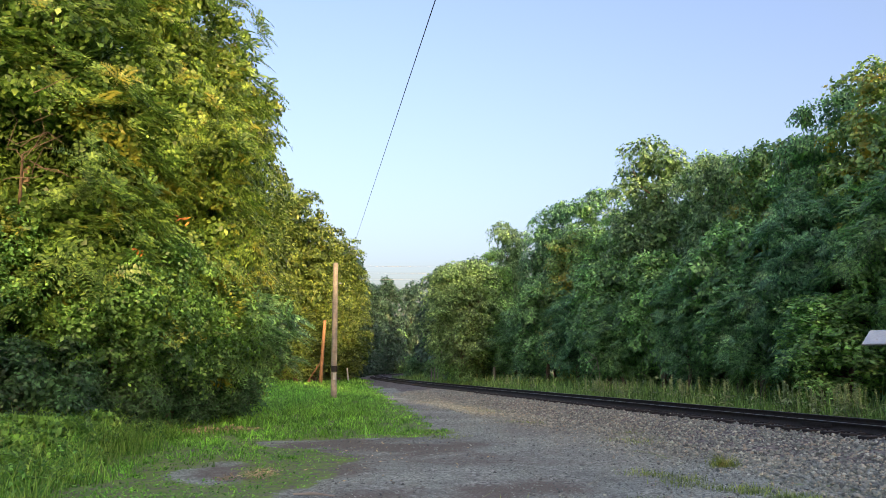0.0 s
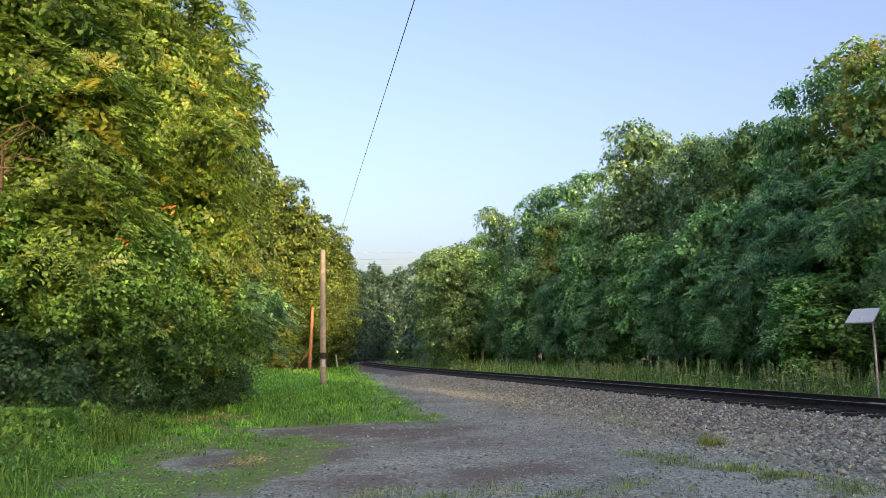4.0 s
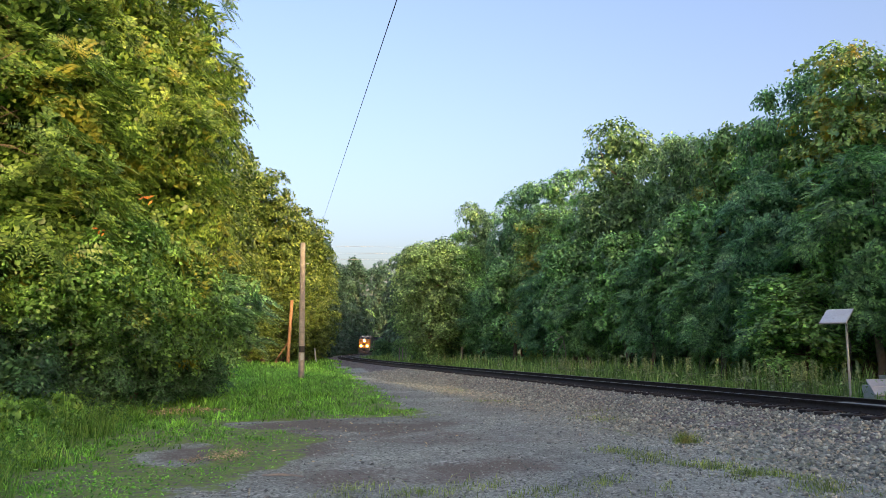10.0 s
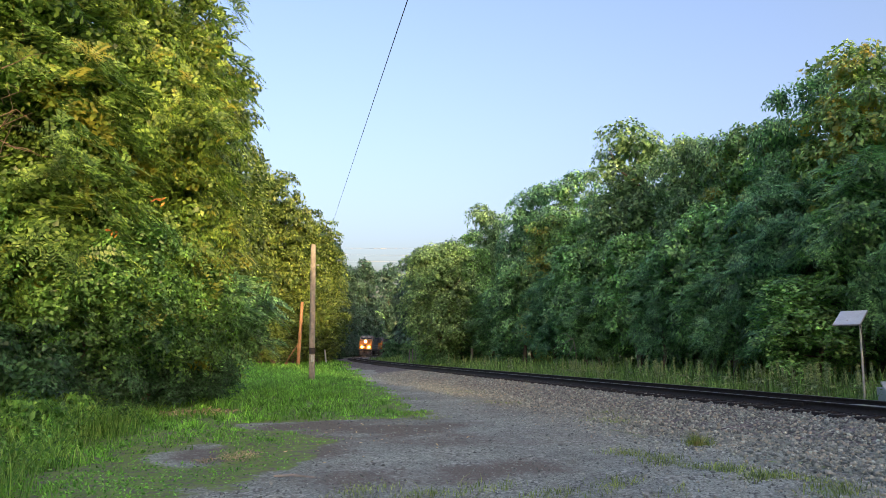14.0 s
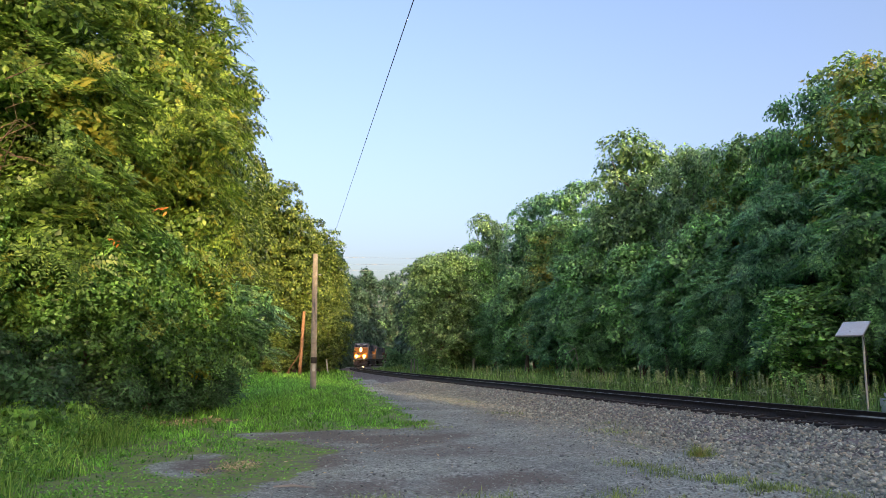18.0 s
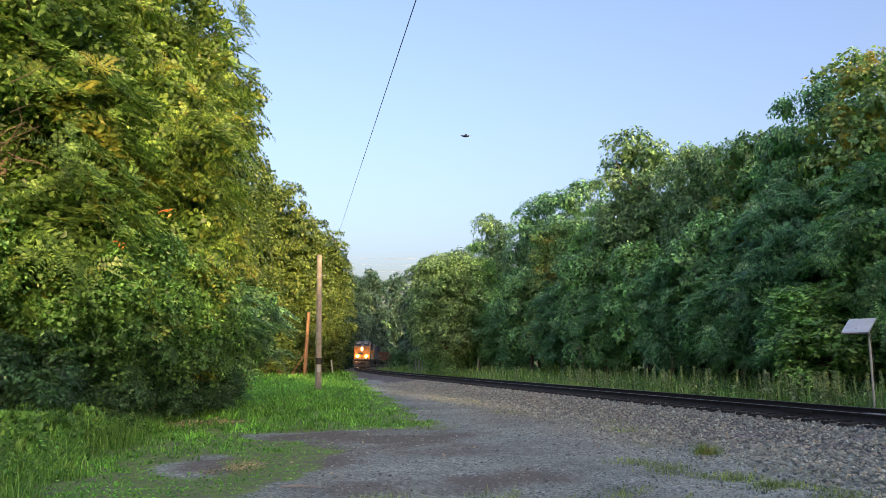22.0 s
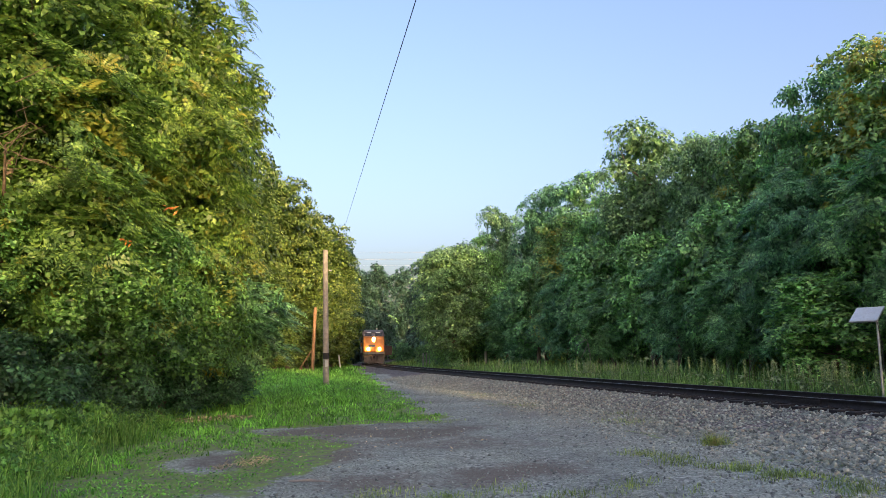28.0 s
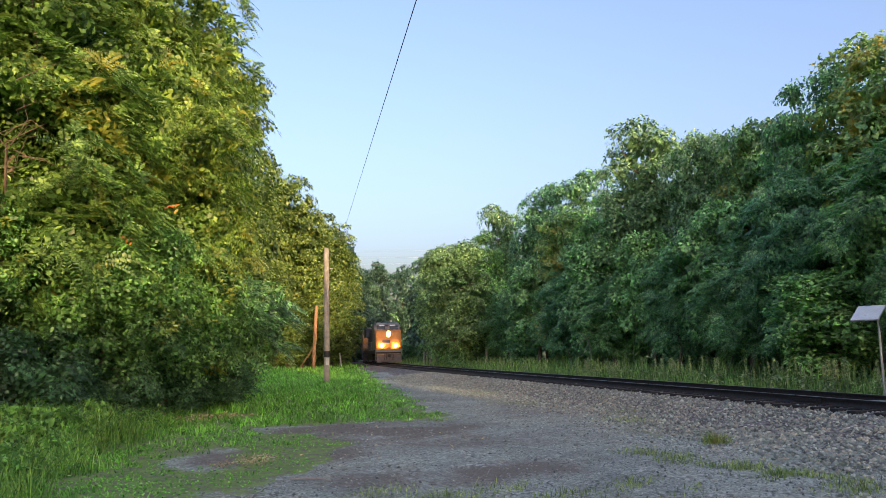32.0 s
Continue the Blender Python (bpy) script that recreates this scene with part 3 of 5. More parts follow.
def inner_leaves(rs, n, lobes, size, leaf, R, zmid, half, hollow=None):
    """Leaves deep inside the lobes and round the limbs, which close the crown."""
    k = rs.choice(len(lobes), n, p=size ** 2 / (size ** 2).sum())
    w = unit(rs.normal(size=(n, 3)))
    N = unit(w + 0.5 * rs.normal(size=w.shape))
    P = lobes[k] + w * FLAT * (size[k] * (0.1 + 0.5 * rs.rand(n)))[:, None]
    q = n // 2
    P[:q] = w[:q] * rs.rand(q, 1) ** 0.6 * 0.5 * np.array([R, R, half * 1.3]) + np.array([0, 0, zmid])
    P[:, 2] = np.maximum(P[:, 2], 0.1)
    if hollow:
        keep = np.linalg.norm((P - hollow[0]) / hollow[1], axis=1) > 1
        P, N = P[keep], N[keep]
    return tris(leaf_quads(rs, P, N, leaf, leaf * 0.7))


def leafy_crown(seed, R, zlo, zhi, nclump, per, leaf, core=0.45, spread=0.2):
    """Domed drooping sprays of leaves on the branch ends, with hollows between them."""
    rs = np.random.RandomState(seed)
    C, u, lobes, size = crown_points(rs, R, zlo, zhi, nclump, 0.85 * spread * R)
    m = len(C)
    face = unit(0.42 * u + np.array([0, 0, 0.85]) + 0.16 * rs.normal(size=u.shape))
    rd = spread * R * (0.5 + 0.45 * rs.rand(m))
    e1 = unit(np.cross(face, unit(rs.normal(size=(m, 3)))))
    e2 = np.cross(face, e1)
    k = np.repeat(np.arange(m), per)
    n = len(k)
    th, r = rs.rand(n) * 6.283, np.sqrt(rs.rand(n)) * 1.05
    r *= 1 + 0.28 * np.sin(th * 3 + 6 * rs.rand(m)[k]) + 0.16 * np.sin(th * 5 + 6 * rs.rand(m)[k])
    radial = e1[k] * np.cos(th)[:, None] + e2[k] * np.sin(th)[:, None]
    P = C[k] + radial * (rd[k] * r)[:, None] - face[k] * (0.26 * rd[k] * r * r)[:, None] + face[k] * (0.2 * rd[k] * rs.normal(size=n))[:, None]
    P[:, 2] -= 0.10 * rd[k] * r * r
    P[:, 2] = np.maximum(P[:, 2], 0.06)
    N = unit(face[k] + 0.5 * radial * np.minimum(r, 1)[:, None] + 0.3 * u[k] + 0.5 * rs.normal(size=P.shape))
    along = radial + 0.9 * rs.normal(size=P.shape)
    a = leaf_quads(rs, P, N, leaf, leaf * 0.66, along)
    b = inner_leaves(rs, int(n * core), lobes, size, leaf * 1.45, R, (zhi + zlo) / 2, (zhi - zlo) / 2)
    return joined(tris(a), b), C


def frond_crown(seed, R, zlo, zhi, nclump, per, length, pairs=10, core=15, hollow=None):
    """Rosettes of feather-like compound leaves that arch out from the branch ends."""
    rs = np.random.RandomState(seed)
    C, u, lobes, size = crown_points(rs, R, zlo, zhi, nclump, 0.42 * length, 0.5, hollow)
    m = len(C)
    k = np.repeat(np.arange(m), per)
    n = len(k)
    face = unit(0.7 * u + np.array([0, 0, 0.6]) + 0.14 * rs.normal(size=u.shape))[k]
    e1 = unit(np.cross(face, np.array([0.0, 0, 1.0]) + 0.01 * rs.normal(size=face.shape)))
    e2 = np.cross(face, e1)
    fan = np.tile(np.arange(per) / per * 6.283, m) + rs.normal(0, 0.2, n) + (6 * rs.rand(m))[k]
    out = unit(e1 * np.cos(fan)[:, None] + e2 * np.sin(fan)[:, None] + 0.45 * face + 0.3 * u[k])
    L = length * (0.7 + 0.45 * rs.rand(n)) * (0.8 + 0.4 * rs.rand(m))[k]
    side = unit(np.cross(out, face))
    up = np.cross(side, out)
    P0 = C[k] + rs.normal(size=(n, 3)) * 0.04
    s = (np.arange(pairs) + 0.9) / pairs
    stem = P0[:, None] + out[:, None] * (L[:, None] * s)[..., None] + np.array([0, 0, -1.0]) * (0.42 * L[:, None] * s ** 2)[..., None]
    quads = []
    taper = (1.0 - 0.75 * np.abs(s - 0.42) ** 1.2) * 0.2
    for sg in (-1, 1):
        d = unit(side[:, None] * sg + 0.42 * out[:, None] + np.array([0, 0, -0.3]) + 0.1 * rs.normal(size=(n, pairs, 3)))
        ll = (L[:, None] * taper)[..., None] * (0.8 + 0.35 * rs.rand(n, pairs, 1))
        w = unit(np.cross(d, up[:, None] + 0.15 * rs.normal(size=(n, pairs, 3)))) * ll * 0.24
        mid = stem + d * ll * 0.42
        quads.append(np.stack([stem, mid + w, stem + d * ll, mid - w], 2).reshape(-1, 4, 3))
    V = np.concatenate(quads).reshape(-1, 3)
    b = inner_leaves(rs, n * core, lobes, size, 0.15, R, (zhi + zlo) / 2, (zhi - zlo) / 2, hollow)
    return joined(tris((V, np.arange(len(V)).reshape(-1, 4))), b), C


def limbs(rs, height, r0, C, count):
    """A bent trunk and limbs that reach to clumps of the crown."""
    zs = np.linspace(0, height * 0.72, 7)
    bend = np.cumsum(rs.normal(0, 0.012 * height, (7, 2)), 0)
    bend[0] = 0
    pts = np.c_[bend, zs]
    trunk = tube(pts, np.linspace(r0, r0 * 0.25, 7) * np.array([1.35, 1, 1, 1, 1, 1, 1]), 9)
    out = []
    for c in C[rs.choice(len(C), min(count, len(C)), False)]:
        h = np.clip(c[2] - 0.45 * np.hypot(c[0], c[1]), 0.25 * height, 0.72 * height)
        p0 = np.array([np.interp(h, zs, pts[:, 0]), np.interp(h, zs, pts[:, 1]), h])
        mid = p0 * 0.45 + c * 0.55 + np.array([0, 0, -0.05 * height]) + rs.normal(0, 0.1, 3)
        c = mid * 0.3 + c * 0.7
        out.append(tube([p0, p0 * 0.7 + mid * 0.3 + rs.normal(0, 0.04, 3), mid, c], np.array([0.36, 0.28, 0.16, 0.04]) * r0, 6))
    return trunk, out


MODELS = {}


def tree_model(key, seed, height, R, zlo, nclump, per, leaf, leaf_mat, name="tree", label="", category="tree", frond=False, nlimb=6, group="", spread=0.2, hollow=None):
    """Builds a tree as a thing at the origin, to be copied."""
    if frond:
        (v, f), C = frond_crown(seed, R, zlo, height, nclump, per, leaf, hollow=hollow)
    else:
        (v, f), C = leafy_crown(seed, R, zlo, height, nclump, per, leaf, spread=spread)
    ob = thing(name, pose(0, 0, 0), label, category, group)
    rs = np.random.RandomState(seed + 50)
    trunk, arms = limbs(rs, height, 0.016 * height + 0.03, C, nlimb)
    part("trunk", mesh_np("trunk", *trunk, BARK, True), None, ob)
    for arm in arms:
        part("limb", mesh_np("limb", *arm, BARK, True), None, ob)
    part("crown", mesh_np("crown", v, f, leaf_mat), None, ob)
    MODELS[key] = [ob, height, R, False]
    return ob


def plant(key, x, y, height, R, turn, z=None, label=""):
    """Puts a tree of this model at x, y, scaled to height and radius."""
    ob, h0, r0, used = MODELS[key]
    z = float(ground_z(np.array(x), np.array(y))) - 0.05 if z is None else z
    m = pose(x, y, z, 0, 0, turn)
    c = ob if not used else copy_thing(ob, m)
    MODELS[key][3] = True
    c.matrix_basis = m
    c.scale = (R / r0, R / r0, height / h0)
    if label:
        c["label"] = label
    return c


WOOD = "tall broadleaf tree with dense green crown beside the track"
tree_model("tall", 11, 14, 3.6, 0.2, 250, 84, 0.22, LEAF_SUN_GOLD, label=WOOD, group="trees of the wood")
tree_model("tall2", 12, 14, 3.6, 0.2, 250, 84, 0.22, LEAF_WOOD, label=WOOD, group="trees of the wood")
# Darker leaves on this tall model stand in for shade it doesn't receive.
tree_model("tall3", 27, 14, 3.6, 0.2, 250, 84, 0.22, LEAF_DARK, label=WOOD, group="trees of the wood")
tree_model("round", 13, 14, 4.0, 0.2, 250, 84, 0.22, LEAF_LIGHT, label="round-crowned tree with yellowing pale green leaves", group="trees of the wood")
tree_model("spreading", 28, 11.6, 4.0, 1.6, 190, 90, 0.24, LEAF_LIGHT, label="round spreading tree with pale yellowing leaf clusters", group="trees of the wood", spread=0.24)
tree_model("low", 14, 8, 2.6, 1.6, 130, 96, 0.2, LEAF_WOOD, label="low bushy tree with dark green leaves at the wood's edge", group="trees of the wood", spread=0.25)
tree_model("low2", 15, 8, 2.6, 1.5, 230, 8, 0.62, LEAF_DARK, label="low tree with drooping compound leaves at the wood's edge", group="trees of the wood", frond=True)
tree_model("far", 16, 18, 5.0, -3.0, 190, 40, 0.55, LEAF_FAR_HAZED, label="distant broadleaf tree, haze and shade painted into its green", group="trees of the wood")
tree_model("coarse", 24, 18, 5.0, 0.3, 80, 44, 1.2, LEAF_WOOD, label="dense green broadleaf tree, for the far wood and unseen shading rows", group="trees of the wood", nlimb=3, spread=0.3)
tree_model("shrub", 17, 3.2, 1.5, -0.5, 80, 60, 0.16, LEAF_DARK, "shrub", "dark green leafy shrub under the trees", "shrub", nlimb=5, group="shrubs", spread=0.24)
tree_model("frond", 18, 11, 3.4, 1.8, 460, 8, 0.62, LEAF_FROND, label="tree with long feather-like compound leaves turning yellow", group="trees beside the lot", frond=True, nlimb=7, hollow=((0.8, -2.0, 5.9), (1.5, 2.8, 1.0)))
tree_model("frond2", 19, 12, 3.2, 2.0, 460, 8, 0.6, LEAF_FROND, label="tree with long feather-like compound leaves turning yellow", group="trees beside the lot", frond=True, nlimb=7)
tree_model("sunny", 20, 14, 3.6, -1.0, 240, 84, 0.2, LEAF_LEFT, label="tall tree with yellow-green leaves in low sunlight", group="trees beside the lot", nlimb=8, spread=0.18)
tree_model("sunny_far", 21, 20, 4.8, 0.2, 230, 60, 0.34, LEAF_LEFT, label="tall tree with yellow-green leaves in low sunlight", group="trees beside the lot", spread=0.18)
tree_model("bush", 22, 2.6, 1.7, 0.0, 130, 74, 0.1, LEAF_BUSH_SHADED, "bush", "leafy green bush beside the grass, shade put into its colour", "bush", nlimb=5, group="bushes", spread=0.22)
tree_model("drooping", 23, 4.0, 2.2, 1.0, 110, 8, 0.75, LEAF_DARK, "tree", "young tree with drooping dark compound leaves", "tree", frond=True, nlimb=6, group="trees beside the lot")
tree_model("leafy", 26, 5.5, 2.4, 1.0, 200, 100, 0.112, LEAF_GREEN, label="small broadleaf tree overhanging the grass verge", group="trees beside the lot", nlimb=6, spread=0.22)

# wood beyond the track, back row
for i, (key, x, y, h, r) in enumerate([
        ("tall", 17.3, 26, 14.6, 3.0), ("tall", 20.4, 24.5, 13.4, 3.2), ("tall2", 15.9, 29.2, 13.2, 2.0), ("tall3", 18.9, 30.3, 14.4, 2.8), ("tall", 15.9, 33, 13.7, 2.6),
        ("round", 14.9, 37.5, 14.3, 2.6), ("tall2", 16.8, 41, 15.0, 2.8), ("round", 13.8, 45, 17.4, 4.0), ("tall2", 12.2, 50, 13.0, 2.8), ("tall", 9.5, 53, 13.0, 3.0),
        ("tall3", 12.9, 62, 18.0, 4.0), ("tall3", 10.0, 66, 18.0, 3.6), ("round", 6.6, 78, 19.0, 3.6), ("tall2", 4.2, 70, 13.6, 3.0), ("spreading", 0.9, 62.5, 11.6, 4.0),
        ("tall2", 0.4, 66, 11.0, 2.2), ("tall3", 19.6, 44, 15.4, 3.4), ("tall2", 20.4, 36, 13.6, 3.2), ("far", 0.5, 100, 15.0, 4.5), ("far", -1.6, 118, 16.0, 4.0)]):
    plant(key, x, y, h, r, 67 * i)
# wood beyond the track, front row
for i, (key, x, y, h, r) in enumerate([
        ("low", 16.6, 21.2, 6.2, 2.5), ("low2", 15.2, 22.4, 8.6, 2.6), ("low", 13.6, 24.2, 4.6, 2.2), ("low2", 13.9, 26.6, 8.8, 2.4), ("low2", 12.9, 29.0, 6.0, 2.3),
        ("low", 13.2, 32.0, 9.2, 2.5), ("low2", 11.9, 34.5, 6.6, 2.1), ("low", 11.6, 38.0, 8.8, 2.5), ("low2", 10.2, 41.5, 5.8, 2.2), ("low", 10.2, 45, 9.4, 2.7),
        ("low2", 8.8, 49, 7.2, 2.5), ("low", 7.4, 54, 9.2, 2.8), ("low2", 5.6, 60, 6.8, 2.6), ("low", 4.9, 66, 9.2, 3.0), ("low2", 2.6, 70, 7.6, 2.8), ("low", 0.4, 80, 8.2, 3.0),
        ("low2", -1.6, 100, 8.6, 3.2)]):
    plant(key, x, y, h, r, 53 * i)
for i, (x, y, h, r) in enumerate([(12.4, 36, 2.4, 1.3), (9.8, 46, 2.4, 1.5), (6.6, 57, 2.6, 1.8), (3.6, 66, 3.0, 1.9), (0.2, 72, 3.2, 1.7), (-2.0, 84, 3.2, 1.6), (-1.6, 98, 3.6, 2.0), (-5.4, 100, 3.6, 1.7)]):
    plant("shrub", x, y, h, r, 47 * i)
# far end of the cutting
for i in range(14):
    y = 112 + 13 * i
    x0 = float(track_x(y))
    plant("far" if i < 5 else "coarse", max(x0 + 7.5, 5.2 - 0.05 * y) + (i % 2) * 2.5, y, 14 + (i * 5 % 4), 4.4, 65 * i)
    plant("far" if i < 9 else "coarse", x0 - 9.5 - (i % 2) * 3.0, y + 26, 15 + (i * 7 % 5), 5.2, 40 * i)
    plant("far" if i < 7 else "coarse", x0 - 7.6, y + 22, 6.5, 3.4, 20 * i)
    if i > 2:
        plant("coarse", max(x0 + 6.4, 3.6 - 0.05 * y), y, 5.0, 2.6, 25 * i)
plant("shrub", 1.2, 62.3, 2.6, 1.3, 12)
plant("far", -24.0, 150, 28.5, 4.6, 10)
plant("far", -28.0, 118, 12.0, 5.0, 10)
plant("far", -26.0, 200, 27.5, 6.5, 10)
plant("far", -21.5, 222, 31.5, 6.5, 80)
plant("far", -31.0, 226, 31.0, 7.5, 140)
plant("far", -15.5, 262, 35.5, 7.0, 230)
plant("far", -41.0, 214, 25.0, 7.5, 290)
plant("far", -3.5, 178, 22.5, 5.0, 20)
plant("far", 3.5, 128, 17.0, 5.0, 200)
# tall trees up to y 133 added to throw shade on the far end
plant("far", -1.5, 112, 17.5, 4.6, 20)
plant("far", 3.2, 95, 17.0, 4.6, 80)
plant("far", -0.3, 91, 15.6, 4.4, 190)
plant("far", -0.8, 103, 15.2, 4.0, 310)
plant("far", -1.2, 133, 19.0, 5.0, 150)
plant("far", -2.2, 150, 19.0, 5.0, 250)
# wood beyond the lot's grass
plant("sunny_far", -16.4, 82, 21.5, 4.6, 0)
plant("sunny_far", -19.5, 80, 25.0, 5.2, 80)
plant("sunny_far", -21.0, 71, 21.5, 4.8, 150)
plant("sunny_far", -15.2, 92, 19.5, 4.2, 220)
plant("sunny_far", -15.6, 104, 16.5, 3.8, 290)
plant("far", -24.0, 78, 23.0, 5.0, 340)
plant("far", -18.5, 112, 21.0, 4.5, 30)
plant("far", -18.5, 132, 15.5, 4.2, 130)
plant("sunny_far", -14.9, 88, 11.0, 3.6, 45)
plant("sunny_far", -15.5, 97, 8.0, 3.6, 205)
plant("sunny_far", -17.5, 78, 9.0, 4.0, 305)
plant("sunny_far", -21.0, 66, 7.0, 4.0, 15)
plant("sunny_far", -24.0, 58, 9.0, 4.0, 75)
plant("sunny_far", -19.0, 86, 8.0, 4.2, 120)
plant("sunny_far", -25.0, 90, 8.0, 4.6, 260)
# trees beside the lot
FIRST_TREE = plant("frond", -9.8, 15.0, 11.0, 3.7, 0)
plant("frond2", -8.4, 19.0, 14.2, 3.3, 100)
plant("frond", -13.0, 13.0, 10.0, 3.4, 200)
plant("frond2", -12.5, 18.0, 13.0, 3.6, 30)
plant("sunny", -9.3, 24.0, 14.8, 3.4, 0)
plant("sunny", -10.6, 29.5, 15.0, 3.6, 120)
plant("sunny", -14.5, 22.0, 15.0, 4.0, 240)
plant("leafy", -8.2, 16.6, 5.2, 2.3, 0)
plant("leafy", -8.0, 19.6, 6.0, 2.5, 130)
plant("leafy", -10.6, 14.2, 5.0, 2.2, 250)
plant("drooping", -7.2, 22.5, 4.2, 2.3, 0)
plant("drooping", -9.2, 24.5, 4.0, 2.4, 140)
# bushes near y 20 to 21 also stand in for a dark shaded hollow
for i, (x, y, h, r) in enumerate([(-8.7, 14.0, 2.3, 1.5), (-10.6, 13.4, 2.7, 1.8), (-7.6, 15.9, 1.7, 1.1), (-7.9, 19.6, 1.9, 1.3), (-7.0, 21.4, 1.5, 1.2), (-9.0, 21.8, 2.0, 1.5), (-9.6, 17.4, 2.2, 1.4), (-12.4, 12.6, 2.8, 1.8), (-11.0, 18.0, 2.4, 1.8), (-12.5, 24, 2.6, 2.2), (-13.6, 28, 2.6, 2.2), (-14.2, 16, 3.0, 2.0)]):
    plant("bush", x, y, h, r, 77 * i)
for i, (x, y, h, r) in enumerate([(-10.6, 16.2, 4.2, 2.0), (-12.6, 15.2, 4.6, 2.2), (-9.6, 18.4, 3.8, 1.9), (-11.0, 20.4, 4.4, 2.2), (-13.0, 20, 5.0, 2.4), (-11.6, 25, 4.4, 2.2), (-12.6, 30, 5.0, 2.6)]):
    plant("low2", x, y, h, r, 59 * i)
tree_model("weed", 25, 0.6, 0.55, 0.02, 34, 22, 0.085, LEAF_WEED, "weed", "broad-leaved green weed among tall grass", "weed", nlimb=3, group="broad weeds")
rs = np.random.RandomState(80)
for i in range(120):
    y = 8.0 + 9.0 * rs.rand()
    x = -5.4 - 0.28 * (y - 8) - abs(rs.normal(0, 1.6))
    plant("weed", x, y, 0.45 + 0.45 * rs.rand(), 0.4 + 0.25 * rs.rand(), 360 * rs.rand())
# unseen trees added beside the track and behind the lot to block low sun
for i in range(28):
    y = 14 - 5.2 * i
    if y > -80:
        plant("coarse", float(track_x(y)) + (9 if y > -42 else 11 if y > -55 else 7) + (i % 3) * 3.2, y, (13.5 if y > -55 else 10.0) + (i * 7 % 5) * 0.5, 4.2, 50 * i)
    else:
        # taller ones added to keep the sun off the utility pole
        plant("coarse", float(track_x(y)) + 5.8, y, 20.0, 3.2, 50 * i)
# two more added to shade the near lawn and young trees
plant("coarse", 14.8, -29, 9.0, 3.0, 20)
plant("coarse", 14.2, -36, 9.0, 3.0, 110)
# block added out of sight to shade the wood beyond the track
for i in range(40):
    y = -20 + 7 * (i // 4)
    plant("coarse", 24.5 + 7 * (i % 4), y + (i % 3), 12.0 if y > 16 else 16.0, 4.9, 35 * i)
for i in range(9):
    plant("coarse", -26 + 4.6 * i, -30 - (i % 2) * 2.0, 8.3 + 0.25 * (i * 3 % 4), 3.3, 70 * i)
for i in range(7):
    y = -33 - 5 * i
    plant("coarse", float(track_x(y)) - 5.6, y, 7.4, 2.9, 31 * i)
    plant("coarse", float(track_x(y)) + 5.6, y - 2, 7.4, 2.9, 83 * i)
# unseen row added to close the left side
for i in range(6):
    plant("coarse", -19 - (i % 2) * 3, 4 - 6.5 * i, 6, 4.2, 90 * i)


def blades(seed, x, y, z, height, width, lean=0.45):
    """Bent grass blades of two faces each."""
    rs = np.random.RandomState(seed)
    n = len(x)
    a = rs.rand(n) * 6.283
    h = height * (0.55 + 0.75 * rs.rand(n))
    d = np.c_[np.cos(a), np.sin(a), np.zeros(n)]
    s = np.c_[-np.sin(a), np.cos(a), np.zeros(n)] * (width * (0.7 + 0.6 * rs.rand(n)))[:, None]
    P = np.c_[x, y, z]
    k = (lean * (0.2 + rs.rand(n)))[:, None] * h[:, None]
    up = np.array([0, 0, 1.0])
    m = P + d * k * 0.3 + up * h[:, None] * 0.6
    t = P + d * k + up * h[:, None]
    V = np.stack([P - s * 0.5, P + s * 0.5, m + s * 0.4, t, m - s * 0.4], 1).reshape(-1, 3)
    i = 5 * np.arange(n)[:, None, None]
    F = np.array([(0, 1, 2), (0, 2, 4), (4, 2, 3)])[None] + i
    return V, F.reshape(-1, 3)


def grass(name, seed, n, xr, yr, keep, height, width, mat, label, lean=0.45, ypow=1.0, tuft=10, spread=0.07):
    """Blades in tussocks that differ in height."""
    rs = np.random.RandomState(seed)
    m = n // tuft
    x = xr[0] + (xr[1] - xr[0]) * rs.rand(m)
    y = yr[0] + (yr[1] - yr[0]) * rs.rand(m) ** ypow
    k = rs.rand(m) < keep(x, y)
    x, y = x[k], y[k]
    h = height(x, y) * (0.55 + 0.9 * rs.rand(len(x)) ** 1.5)
    x, y, h = np.repeat(x, tuft), np.repeat(y, tuft), np.repeat(h, tuft)
    wide = spread * (1 + 0.03 * np.maximum(y - 8, 0))
    x, y = x + wide * rs.normal(size=len(x)), y + wide * rs.normal(size=len(x))
    w = width * (1 + 0.035 * np.maximum(y - 8, 0))
    v, f = blades(seed + 1, x, y, ground_z(x, y) - 0.02, h, w, lean)
    return tagged(new(name, mesh_np(name, v, f, mat)), label, "grass", kind="stuff")


def lawn_keep(x, y):
    return np.clip(1.15 - gravel_mask(x, y) * 1.6, 0, 1) * (0.55 + 0.45 * (wobble(x, y, 1.1, 4) > -0.5)) * (off_track(x, y) < -2.5) * np.clip(np.hypot((x + 6.2) / 1.3, (y - 18.3) / 0.9) - 0.45, 0, 1)


def lawn_h(x, y):
    edge = np.clip((lot_edge(y) - x) / 2.0, 0.15, 1)
    near = np.clip((15.5 - y) / 2, 0, 1) * np.clip((x + 6.5) / 2, 0, 1)
    return (0.07 + 0.16 * edge * (0.7 + 0.4 * wobble(x, y, 0.9, 2))) * (1 - 0.6 * near)


